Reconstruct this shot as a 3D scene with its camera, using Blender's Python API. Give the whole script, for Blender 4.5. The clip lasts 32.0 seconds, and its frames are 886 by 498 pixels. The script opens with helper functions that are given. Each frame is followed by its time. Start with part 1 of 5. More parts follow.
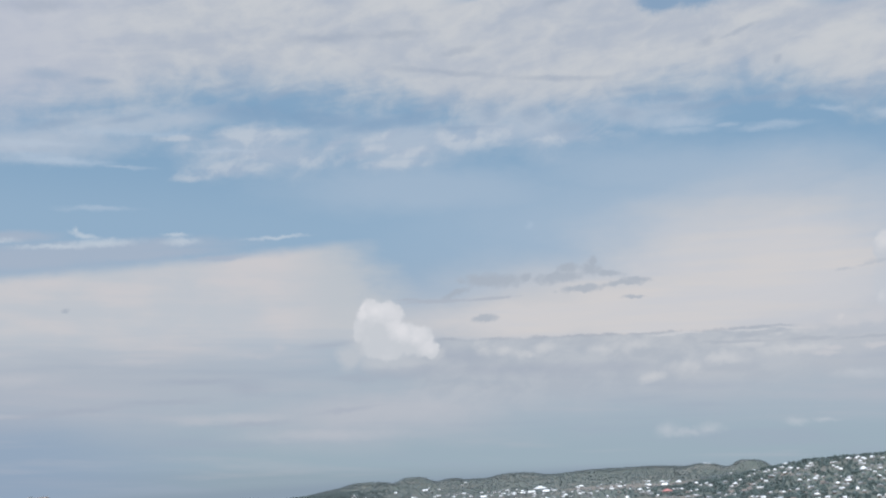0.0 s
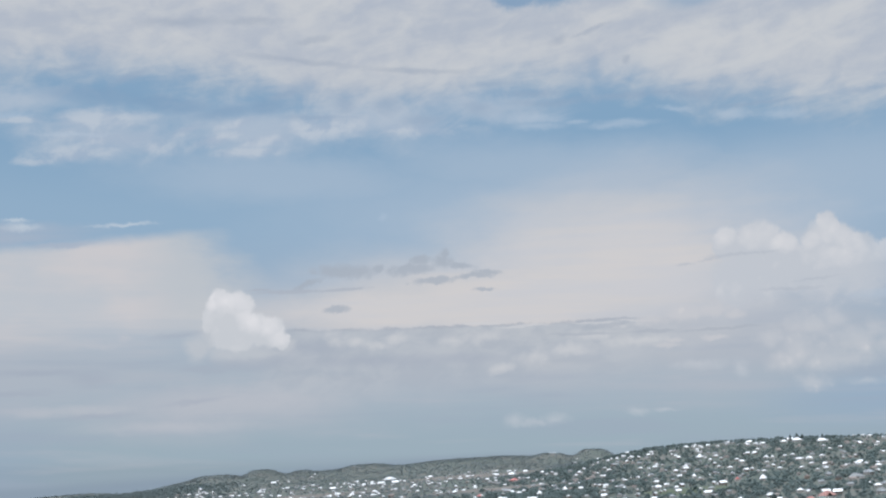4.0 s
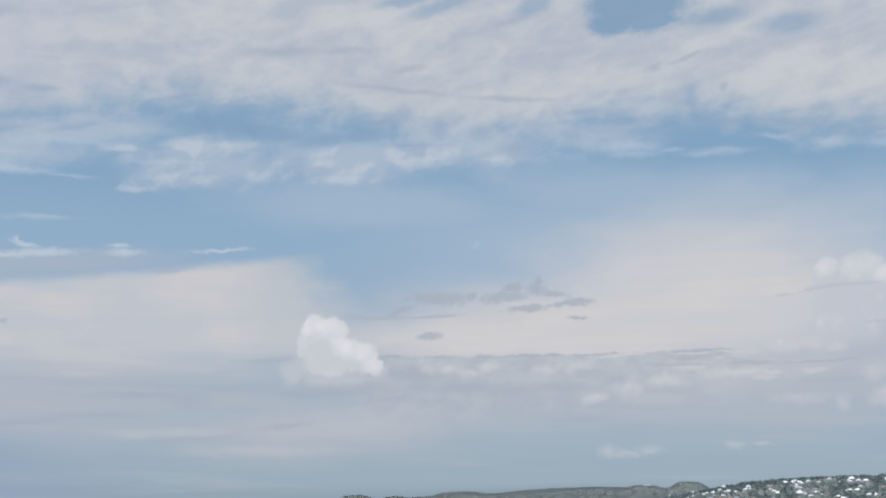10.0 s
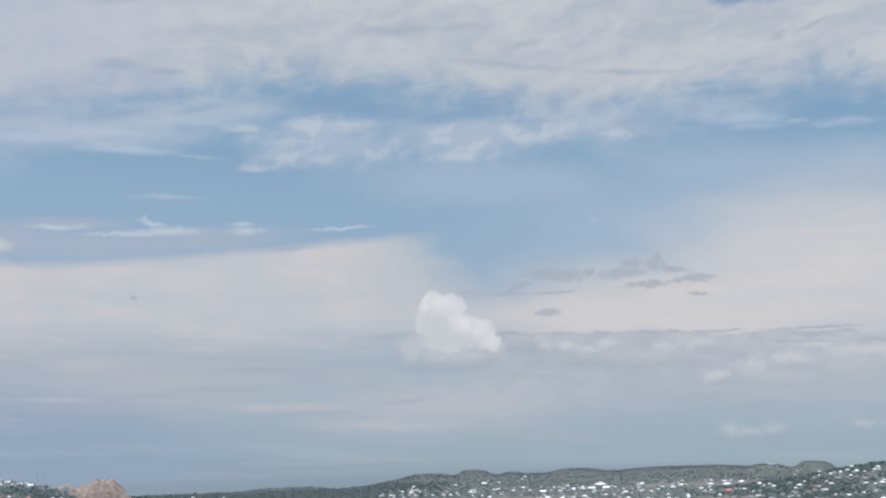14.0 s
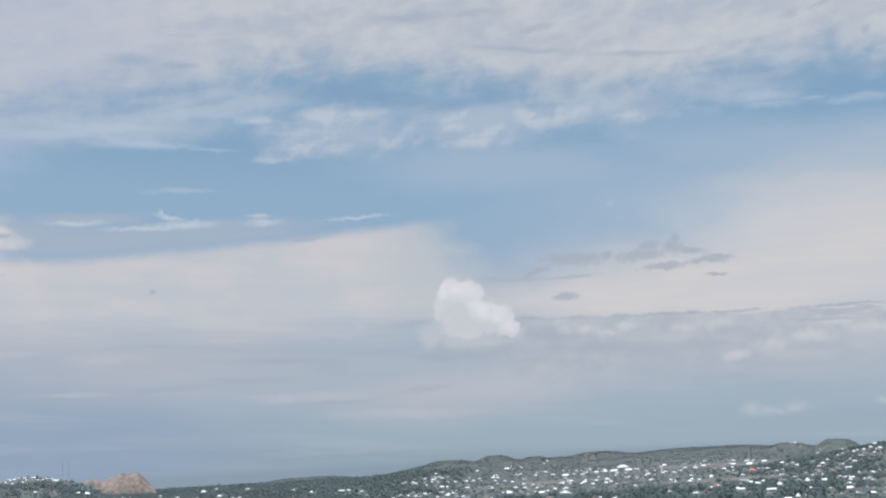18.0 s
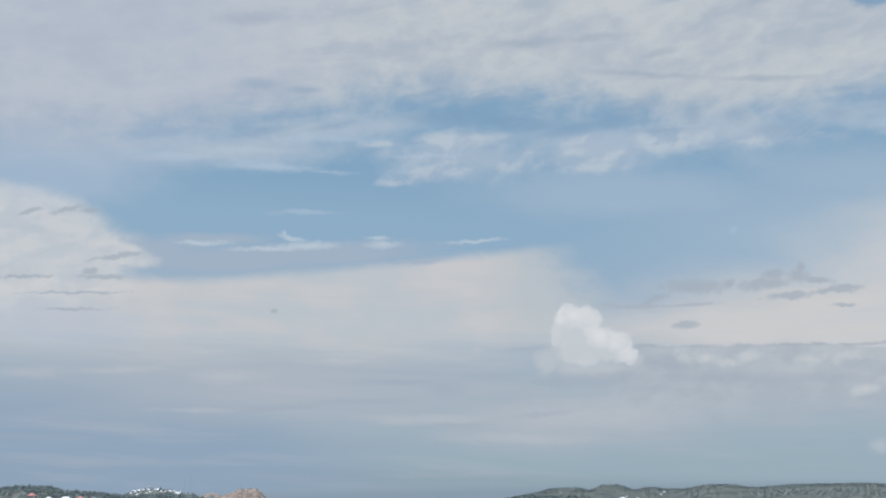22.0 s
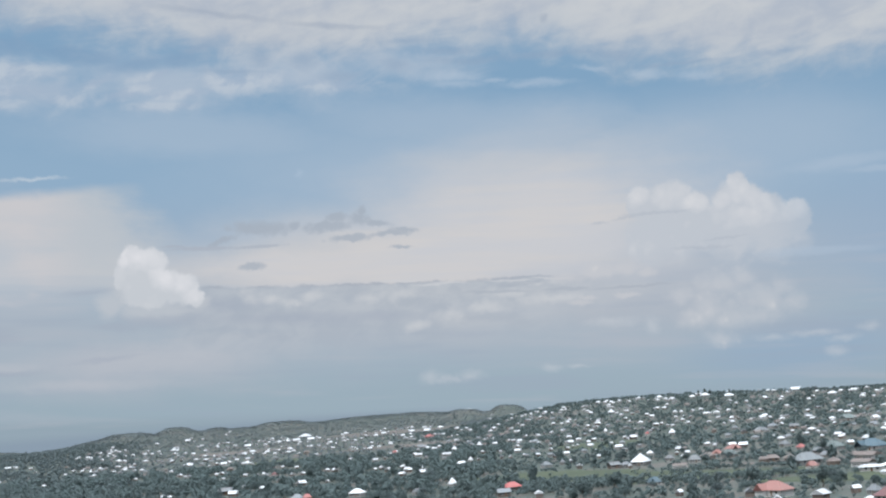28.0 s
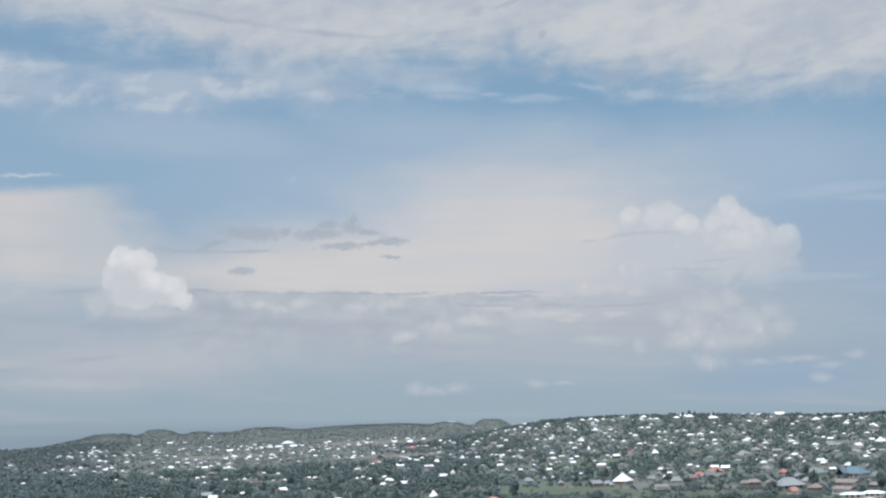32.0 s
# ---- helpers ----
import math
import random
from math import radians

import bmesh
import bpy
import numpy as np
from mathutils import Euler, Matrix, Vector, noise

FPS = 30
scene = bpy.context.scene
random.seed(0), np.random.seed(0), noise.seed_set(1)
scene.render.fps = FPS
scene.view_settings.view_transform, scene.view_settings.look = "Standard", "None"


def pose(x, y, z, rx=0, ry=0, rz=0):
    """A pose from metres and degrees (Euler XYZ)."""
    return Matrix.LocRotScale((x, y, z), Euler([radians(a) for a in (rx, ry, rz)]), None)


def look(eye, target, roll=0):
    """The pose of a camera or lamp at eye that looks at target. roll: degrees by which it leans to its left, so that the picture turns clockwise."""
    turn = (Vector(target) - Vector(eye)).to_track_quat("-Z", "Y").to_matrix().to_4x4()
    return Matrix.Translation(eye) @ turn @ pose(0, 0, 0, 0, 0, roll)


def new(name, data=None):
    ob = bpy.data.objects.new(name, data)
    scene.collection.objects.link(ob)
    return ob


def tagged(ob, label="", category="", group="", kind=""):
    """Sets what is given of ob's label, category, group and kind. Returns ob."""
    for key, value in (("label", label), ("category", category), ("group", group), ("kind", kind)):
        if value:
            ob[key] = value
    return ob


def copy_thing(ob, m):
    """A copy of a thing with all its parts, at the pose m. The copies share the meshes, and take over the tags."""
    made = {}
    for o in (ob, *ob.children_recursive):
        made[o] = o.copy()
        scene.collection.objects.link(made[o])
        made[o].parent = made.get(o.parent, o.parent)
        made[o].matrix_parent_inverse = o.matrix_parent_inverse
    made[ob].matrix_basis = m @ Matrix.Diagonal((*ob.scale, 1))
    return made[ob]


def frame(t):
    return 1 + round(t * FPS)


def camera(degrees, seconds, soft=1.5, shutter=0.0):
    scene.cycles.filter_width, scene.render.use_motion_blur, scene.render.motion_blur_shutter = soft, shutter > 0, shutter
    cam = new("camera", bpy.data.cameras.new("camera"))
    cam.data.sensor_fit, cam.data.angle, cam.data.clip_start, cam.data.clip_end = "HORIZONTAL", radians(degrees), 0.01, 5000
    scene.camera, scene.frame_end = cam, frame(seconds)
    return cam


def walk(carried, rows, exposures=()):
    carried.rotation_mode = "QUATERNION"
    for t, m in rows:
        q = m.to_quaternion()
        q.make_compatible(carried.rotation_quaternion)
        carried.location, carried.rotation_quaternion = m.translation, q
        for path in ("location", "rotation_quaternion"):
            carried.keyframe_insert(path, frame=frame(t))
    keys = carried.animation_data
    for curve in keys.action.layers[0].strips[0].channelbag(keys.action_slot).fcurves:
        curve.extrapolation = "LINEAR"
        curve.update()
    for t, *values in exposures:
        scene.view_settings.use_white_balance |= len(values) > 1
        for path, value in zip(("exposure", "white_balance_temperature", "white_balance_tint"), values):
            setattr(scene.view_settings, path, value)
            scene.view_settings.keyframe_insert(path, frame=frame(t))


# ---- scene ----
cam = camera(42.45, 32.0, soft=2.15)
EYE = (0.0, 0.0, 58.5)
# seconds, turn to the left, tilt up, lean, in degrees
PATH = [
    (0.0, 1.600, 11.333, -3.615),
    (0.5, 3.352, 12.201, -4.555),
    (1.0, 3.089, 11.172, -4.668),
    (1.5, 2.702, 11.478, -4.345),
    (2.0, 1.643, 11.305, -4.845),
    (2.5, -0.032, 11.072, -3.739),
    (3.0, -4.353, 10.621, -4.027),
    (3.5, -5.997, 10.512, -3.840),
    (5.5, -4.821, 10.032, -5.673),
    (6.0, -4.414, 10.222, -5.190),
    (6.5, -2.915, 10.866, -4.310),
    (7.0, -2.671, 11.007, -3.838),
    (7.5, -2.411, 11.511, -3.228),
    (8.0, -1.992, 11.225, -3.113),
    (8.5, -1.832, 11.024, -3.257),
    (9.0, -1.622, 11.538, -3.139),
    (9.5, -2.611, 12.380, -2.964),
    (10.0, -1.187, 12.071, -2.817),
    (10.5, -0.942, 11.864, -2.859),
    (11.0, -1.304, 12.081, -2.810),
    (11.5, 0.990, 13.264, -3.496),
    (12.0, 3.202, 12.860, -3.182),
    (12.5, 6.176, 11.922, -2.681),
    (13.0, 6.120, 11.772, -2.263),
    (13.5, 5.764, 11.191, -2.323),
    (14.0, 4.849, 11.134, -2.075),
    (14.5, 3.189, 12.363, -3.550),
    (15.0, 3.307, 12.254, -3.823),
    (15.5, 4.001, 11.751, -3.935),
    (17.5, 3.957, 11.021, -2.848),
    (18.0, 5.733, 10.517, -3.341),
    (18.5, 7.087, 11.975, -3.167),
    (19.0, 10.000, 12.039, -2.563),
    (19.5, 13.795, 12.183, -1.406),
    (20.0, 13.245, 12.636, -1.316),
    (20.5, 12.807, 12.167, -0.920),
    (21.0, 12.312, 12.495, -1.040),
    (21.5, 11.906, 11.855, -1.282),
    (22.0, 11.715, 11.956, -1.191),
    (22.5, 11.802, 12.472, -0.845),
    (23.0, 11.588, 11.679, -0.841),
    (23.5, 11.409, 11.489, -0.498),
    (24.0, 11.477, 11.630, -0.647),
    (24.5, 11.538, 11.859, -0.775),
    (25.0, 7.359, 10.681, -1.212),
    (25.5, 3.390, 8.897, -2.670),
    (26.0, 0.907, 9.008, -3.339),
    (26.5, -1.357, 8.672, -2.865),
    (28.5, -11.684, 7.869, -4.957),
    (29.0, -12.401, 8.682, -4.827),
    (29.5, -13.018, 9.259, -4.366),
    (30.0, -13.177, 8.494, -3.668),
    (30.5, -13.644, 8.370, -3.167),
    (31.0, -12.611, 7.961, -2.609),
    (31.5, -12.398, 8.413, -3.164),
    (32.0, -10.449, 8.542, -2.380),
]
walk(cam, [(t, pose(*EYE, 90 + tilt, 0, turn) @ pose(0, 0, 0, 0, 0, lean)) for t, turn, tilt, lean in PATH],
     exposures=[(0, 0.0, 6450, 10), (13, 0.0, 6430, 10), (17.5, -0.01, 6420, 10), (19, 0.02, 6400, 10), (20.2, -0.07, 6385, 7.5), (22, -0.03, 6365, 7), (23.4, -0.06, 6350, 8.5), (24, -0.08, 6345, 8), (25, -0.03, 6345, 8.5), (26, -0.02, 6360, 9.5), (29, 0.0, 6430, 9), (32, 0.0, 6440, 9)])

# ---------------------------------------------------------------- sun
SUN_AZ, SUN_EL = -140.0, 56.0          # compass degrees from +y to the right, height
sun = new("sun", bpy.data.lights.new("sun", "SUN"))
sun.data.energy, sun.data.angle, sun.data.color = 2.0, radians(12.0), (1.0, 0.98, 0.95)
_a, _e = radians(SUN_AZ), radians(SUN_EL)
sun.matrix_world = look((0, 0, 0), (-math.sin(_a) * math.cos(_e), -math.cos(_a) * math.cos(_e), -math.sin(_e)))


def lin(r, g, b):
    """Linear colour from 0-255 screen values."""
    return tuple(((v / 255 + 0.055) / 1.055) ** 2.4 if v > 10 else v / 255 / 12.92 for v in (r, g, b)) + (1.0,)


# ---------------------------------------------------------------- sky
class Graph:
    """A short way to write node trees."""

    def __init__(self, tree):
        self.tree = tree

    def node(self, kind, **settings):
        n = self.tree.nodes.new(kind)
        for key, value in settings.items():
            setattr(n, key, value)
        return n

    def plug(self, socket, value):
        if isinstance(value, bpy.types.NodeSocket):
            self.tree.links.new(value, socket)
        elif value is not None:
            socket.default_value = value

    def math(self, op, a, b=None, c=None, clamp=False):
        n = self.node("ShaderNodeMath", operation=op, use_clamp=clamp)
        for s, v in zip(n.inputs, (a, b, c)):
            self.plug(s, v)
        return n.outputs[0]

    def vec(self, op, a, b=None, scale=None):
        n = self.node("ShaderNodeVectorMath", operation=op)
        self.plug(n.inputs[0], a)
        self.plug(n.inputs[1], b)
        if scale is not None:
            self.plug(n.inputs["Scale"], scale)
        return n.outputs["Value"] if op in ("LENGTH", "DOT_PRODUCT") else n.outputs[0]

    def xyz(self, x, y, z=0.0):
        n = self.node("ShaderNodeCombineXYZ")
        for s, v in zip(n.inputs, (x, y, z)):
            self.plug(s, v)
        return n.outputs[0]

    def noise(self, v, scale, detail=4.0, rough=0.55, distort=0.0, colour=False):
        n = self.node("ShaderNodeTexNoise")
        self.plug(n.inputs["Vector"], v)
        for key, value in (("Scale", scale), ("Detail", detail), ("Roughness", rough), ("Distortion", distort)):
            n.inputs[key].default_value = value
        return n.outputs["Color" if colour else "Fac"]

    def ramp(self, v, lo, hi, to_lo=0.0, to_hi=1.0, smooth=True):
        n = self.node("ShaderNodeMapRange", interpolation_type="SMOOTHSTEP" if smooth else "LINEAR")
        for s, value in zip(n.inputs, (v, lo, hi, to_lo, to_hi)):
            self.plug(s, value)
        return n.outputs[0]

    def mix(self, fac, a, b, blend="MIX"):
        n = self.node("ShaderNodeMix", data_type="RGBA", blend_type=blend)
        self.plug(n.inputs[0], fac)
        self.plug(n.inputs[6], a)
        self.plug(n.inputs[7], b)
        return n.outputs[2]

    def stops(self, v, rows):
        n = self.node("ShaderNodeValToRGB")
        n.color_ramp.interpolation = "EASE"
        e = n.color_ramp.elements
        while len(e) < len(rows):
            e.new(0.5)
        for el, (at, colour) in zip(e, rows):
            el.position, el.color = at, colour
        self.plug(n.inputs[0], v)
        return n.outputs[0]

    def puffs(self, at, rows):
        """1 at the middle of an ellipse on the sky, 0 at its rim, falling on; the largest of several. rows: bearing, height, half width, half height, lean."""
        tree = bpy.data.node_groups.new("puffs", "ShaderNodeTree")
        for name in ("bearing", "height"):
            tree.interface.new_socket(name, in_out="INPUT", socket_type="NodeSocketFloat")
        tree.interface.new_socket("depth", in_out="OUTPUT", socket_type="NodeSocketFloat")
        g, best = Graph(tree), None
        x, y = g.node("NodeGroupInput").outputs[:2]
        for az, el, wide, high, lean in rows:
            c, s = math.cos(radians(lean)), math.sin(radians(lean))
            if lean:
                qx = g.math("MULTIPLY_ADD", x, c / wide, g.math("MULTIPLY_ADD", y, s / wide, -(az * c + el * s) / wide))
                qy = g.math("MULTIPLY_ADD", x, -s / high, g.math("MULTIPLY_ADD", y, c / high, (az * s - el * c) / high))
            else:
                qx, qy = g.math("MULTIPLY_ADD", x, 1 / wide, -az / wide), g.math("MULTIPLY_ADD", y, 1 / high, -el / high)
            f = g.math("MULTIPLY_ADD", qx, qx, g.math("MULTIPLY", qy, qy))
            best = f if best is None else g.math("MINIMUM", best, f)
        g.plug(g.node("NodeGroupOutput").inputs[0], g.math("SUBTRACT", 1.0, g.math("SQRT", best)))
        n = self.node("ShaderNodeGroup", node_tree=tree)
        for s, v in zip(n.inputs, at):
            self.plug(s, v)
        return n.outputs[0]


world = bpy.data.worlds.new("sky")
scene.world = world
world.use_nodes = True
world.node_tree.nodes.clear()
w = Graph(world.node_tree)
way = w.node("ShaderNodeTexCoord").outputs["Generated"]
parts_of_way = w.node("ShaderNodeSeparateXYZ")
w.plug(parts_of_way.inputs[0], way)
AZ = w.math("DEGREES", w.math("ARCTAN2", parts_of_way.outputs[0], parts_of_way.outputs[1]))
EL = w.math("DEGREES", w.math("ARCSINE", parts_of_way.outputs[2]))
P = w.xyz(AZ, EL)
# the layers lean slightly, falling to the right
LEANED = w.math("ADD", EL, w.math("MULTIPLY", AZ, 0.05))
STREAK = w.xyz(w.math("MULTIPLY", AZ, 0.22), LEANED)
n_streak = w.noise(STREAK, 0.55, 4.0, 0.55, 0.3)
n_soft = w.noise(STREAK, 0.22, 3.0, 0.5)
n_rag = w.noise(w.xyz(w.math("MULTIPLY", AZ, 0.55), LEANED), 0.75, 4.0, 0.54, 0.4)
n_fine = w.noise(P, 3.0, 3.0, 0.55)


def lumps(scale):
    """Rounded heaps: bright in the middle of each cell."""
    n = w.node("ShaderNodeTexVoronoi", feature="SMOOTH_F1")
    w.plug(n.inputs["Vector"], P)
    n.inputs["Scale"].default_value, n.inputs["Smoothness"].default_value, n.inputs["Detail"].default_value = scale, 0.6, 1.5
    return n.outputs["Distance"]


n_heap = w.math("SUBTRACT", 0.5, w.math("ADD", w.math("MULTIPLY", lumps(0.75), 0.55), w.math("MULTIPLY", lumps(1.9), 0.3)))


def bent(scale, squash, by_az, by_el, detail):
    """Bearing and height pushed about by noise, for ragged outlines."""
    n = w.node("ShaderNodeSeparateColor")
    w.plug(n.inputs[0], w.noise(w.xyz(w.math("MULTIPLY", AZ, squash), LEANED), scale, detail, 0.6, 0.0, True))
    return (w.math("MULTIPLY_ADD", w.math("SUBTRACT", n.outputs[0], 0.5), by_az, AZ), w.math("MULTIPLY_ADD", w.math("SUBTRACT", n.outputs[1], 0.5), by_el, EL))


BROAD = bent(0.35, 0.5, 7.0, 1.8, 5.0)


def centred(n, amount):
    return w.math("MULTIPLY", w.math("SUBTRACT", n, 0.5), amount)


def over(sky, fac, strength, colour):
    return w.mix(w.math("MULTIPLY", fac, strength, clamp=True), sky, colour)


air = w.node("ShaderNodeTexSky", sky_type="NISHITA", sun_disc=False)
air.sun_elevation, air.sun_rotation = radians(SUN_EL), radians(SUN_AZ)
air.air_density, air.dust_density = 1.0, 1.2
clear = w.vec("SCALE", air.outputs[0], scale=0.085)
# haze towards the horizon
haze = w.stops(w.ramp(LEANED, -2.0, 26.0, smooth=False), [
    (0.0, lin(141, 157, 168)), (0.07, lin(149, 166, 178)), (0.095, lin(156, 174, 186)), (0.22, lin(161, 178, 192)), (0.36, lin(160, 178, 197)),
    (0.5, lin(145, 173, 198)), (0.66, lin(131, 164, 193)), (1.0, lin(128, 157, 189))])
sky = w.mix(w.ramp(EL, 24.0, 60.0, 1.0, 0.25), clear, haze)
PLAIN = (AZ, EL)
# fine warps that fray an outline without moving it
WISPY = bent(1.5, 0.5, 1.0, 0.5, 6.0)
CRISP = bent(1.9, 0.9, 0.5, 0.42, 6.0)
# fibres of the high deck, rising to the right
FIBRE = w.xyz(w.math("MULTIPLY_ADD", AZ, 0.24, w.math("MULTIPLY", EL, 0.09)), w.math("MULTIPLY_ADD", AZ, -0.14, w.math("MULTIPLY", EL, 0.97)))
n_fibre = w.noise(FIBRE, 0.5, 7.0, 0.55, 0.5)
n_tuft = w.noise(w.xyz(w.math("MULTIPLY", AZ, 0.62), w.math("MULTIPLY_ADD", AZ, -0.08, EL)), 0.95, 7.0, 0.58, 0.35)
n_layer = w.noise(w.xyz(w.math("MULTIPLY", AZ, 0.09), LEANED), 0.9, 6.0, 0.55, 0.2)
# bluer air low on the left and on the far right
sky = over(sky, w.ramp(w.puffs(PLAIN, [(-29, 1.8, 19, 6.3, -4)]), 0.0, 0.65), 0.78, lin(145, 164, 188))
sky = over(sky, w.ramp(w.puffs(PLAIN, [(35, 7.0, 8.5, 7.0, 0), (27, 1.5, 9, 2.2, 0)]), 0.0, 0.9), 0.5, lin(146, 170, 197))
# pale veil low down, in streaks
f = w.math("ADD", w.puffs(BROAD, [(-20, 5.6, 19, 3.0, -3), (6, 4.8, 18, 3.0, -3), (-6, 3.2, 10, 1.7, -2), (20, 4.5, 10, 3.0, 0)]), centred(n_streak, 0.5))
sky = over(sky, w.ramp(f, -0.25, 0.9), 0.72, lin(179, 184, 194))
# thin pale veil over the middle height
sky = over(sky, w.ramp(w.puffs(BROAD, [(10, 11.5, 18, 4.8, -4), (24, 11.5, 14, 4.2, 0), (-2, 14.3, 12, 2.0, -4), (12, 14.0, 14, 2.4, -4)]), 0.0, 0.8), 0.7, lin(167, 185, 204))
# faint layers through all the low air
sky = over(sky, w.math("MULTIPLY", w.ramp(n_layer, 0.5, 0.72), w.ramp(EL, 8.5, 5.0)), 0.32, lin(186, 187, 196))
sky = over(sky, w.math("MULTIPLY", w.ramp(n_layer, 0.5, 0.3), w.ramp(EL, 8.5, 4.0)), 0.45, lin(158, 170, 187))
# smooth bank with a clear upper edge, dissolving downwards
top = w.math("ADD", w.ramp(AZ, -24.0, -7.0, 10.6, 12.0, False), w.math("ADD", centred(n_rag, 0.35), centred(n_tuft, 0.3)))
bank = w.math("MULTIPLY", w.ramp(w.math("SUBTRACT", EL, top), 0.18, -0.55), w.ramp(w.math("ADD", EL, centred(n_layer, 2.2)), 5.6, 8.2))
bank = w.math("MULTIPLY", bank, w.ramp(w.math("ADD", BROAD[0], w.math("MULTIPLY", w.math("SUBTRACT", EL, 11.0), 0.5)), -3.6, -7.4))
blotch = w.noise(w.xyz(w.math("MULTIPLY", AZ, 0.5), EL), 0.32, 4.0, 0.5)
tint = w.mix(w.ramp(w.math("ADD", w.math("MULTIPLY", blotch, 0.65), w.math("MULTIPLY", n_layer, 0.35)), 0.4, 0.62), lin(191, 196, 203), lin(205, 202, 204))
tint = w.mix(w.ramp(AZ, -10.5, -6.5), tint, lin(190, 195, 201))
sky = over(sky, bank, 0.93, tint)
# grey streaks above and within the bank's edge
f = w.math("ADD", w.puffs(WISPY, [(-22.21, 11.45, 7.01, 0.70, 2), (-17.13, 11.62, 5.59, 0.44, 2), (-12.96, 11.37, 1.70, 0.14, 3), (-23.51, 12.44, 3.15, 0.37, 1), (-27.02, 11.74, 5.07, 0.89, 0), (-18.21, 11.91, 7.26, 0.55, 2)]), centred(n_fibre, 0.5))
sky = over(sky, w.ramp(f, -0.25, 0.7), 0.8, lin(167, 179, 196))
# bank further left, higher
f = w.puffs(WISPY, [(-34.65, 11.52, 7.76, 3.14, -9), (-33.62, 11.06, 6.49, 2.90, 3), (-30.63, 12.31, 3.99, 2.02, -26), (-27.96, 11.65, 2.03, 0.68, -10), (-32.77, 13.51, 4.18, 1.33, -6)])
sky = over(sky, w.ramp(w.math("ADD", f, centred(n_tuft, 0.4)), -0.16, 0.38), w.ramp(n_layer, 0.3, 0.7, 0.8, 0.95), w.mix(w.ramp(n_tuft, 0.38, 0.62), lin(195, 199, 206), lin(208, 208, 211)))
# broad pale patch, melting into the blue above it
f = w.puffs(BROAD, [(9, 7.6, 16, 3.6, -2), (14.5, 8.8, 13, 6.0, 0), (3, 7.6, 11, 2.3, -2)])
sky = over(sky, w.ramp(w.math("ADD", f, centred(n_fibre, 0.22)), -0.05, 0.8), 0.92, w.mix(w.ramp(n_layer, 0.35, 0.65), lin(204, 204, 208), lin(211, 207, 206)))
# grey layer below a sharp upper edge
edge = w.math("ADD", w.math("SUBTRACT", 6.78, w.math("MULTIPLY", AZ, 0.04)), w.math("ADD", centred(n_rag, 0.35), centred(n_fine, 0.2)))
below = w.math("SUBTRACT", EL, edge)
span = w.math("MULTIPLY", w.ramp(AZ, -4.5, -2.2), w.ramp(AZ, 22.0, 12.0))
sky = over(sky, w.math("MULTIPLY", span, w.math("MULTIPLY", w.ramp(below, 0.03, -0.14), w.ramp(w.math("ADD", EL, centred(n_layer, 1.6)), 2.6, 5.4))), 0.85, w.mix(w.ramp(n_tuft, 0.35, 0.65), lin(172, 180, 191), lin(184, 190, 198)))
rim = w.math("MULTIPLY", w.ramp(w.math("ABSOLUTE", w.math("ADD", below, 0.06)), 0.13, 0.0), w.math("MULTIPLY", w.ramp(AZ, -3.2, -1.0), w.ramp(AZ, 17.0, 12.0)))
sky = over(sky, rim, w.ramp(n_rag, 0.38, 0.6, 0.1, 0.75), lin(163, 170, 182))
# thin veil at the upper left
f = w.puffs(BROAD, [(-31, 16.9, 12, 1.9, 0), (-26, 16.4, 6.0, 0.6, 4)])
sky = over(sky, w.ramp(w.math("ADD", f, centred(n_fibre, 0.6)), -0.15, 0.9), 0.7, lin(181, 190, 206))
sky = over(sky, w.ramp(w.puffs(BROAD, [(-31, 15.2, 7.0, 1.9, 0)]), 0.0, 0.7), 0.5, lin(178, 191, 210))
sky = over(sky, w.ramp(w.puffs(BROAD, [(-31, 8.3, 6.5, 1.7, 0)]), 0.0, 0.7), 0.5, lin(184, 192, 208))
# high deck with a ragged, feathered lower edge
rise = w.stops(w.ramp(AZ, -40.0, 40.0, smooth=False), [(k, (v / 30, v / 30, v / 30, 1)) for k, v in (
    (0.08, 16.5), (0.19, 17.2), (0.24, 17.9), (0.33, 18.9), (0.4, 18.9), (0.46, 18.3), (0.485, 17.4), (0.53, 16.9), (0.585, 17.0), (0.62, 17.6), (0.7, 17.2), (0.75, 15.8), (0.84, 14.5), (0.92, 14.0))])
rise = w.math("MULTIPLY", rise, 30.0)
gap = w.math("SUBTRACT", WISPY[1], rise)
f = w.math("ADD", w.math("MULTIPLY", gap, 0.42), w.math("ADD", centred(n_tuft, 1.0), centred(n_fibre, 1.2)))
deck = w.ramp(f, -0.3, 0.85)
tone = w.mix(w.ramp(w.math("ADD", w.math("MULTIPLY", n_fibre, 0.6), w.math("MULTIPLY", n_tuft, 0.4)), 0.36, 0.64), lin(180, 187, 199), lin(203, 205, 208))
tone = w.mix(w.ramp(AZ, -14.0, -24.0, 0.0, 0.55), tone, lin(184, 189, 205))
sky = over(sky, deck, w.ramp(gap, 0.0, 3.0, 0.72, 0.92), tone)
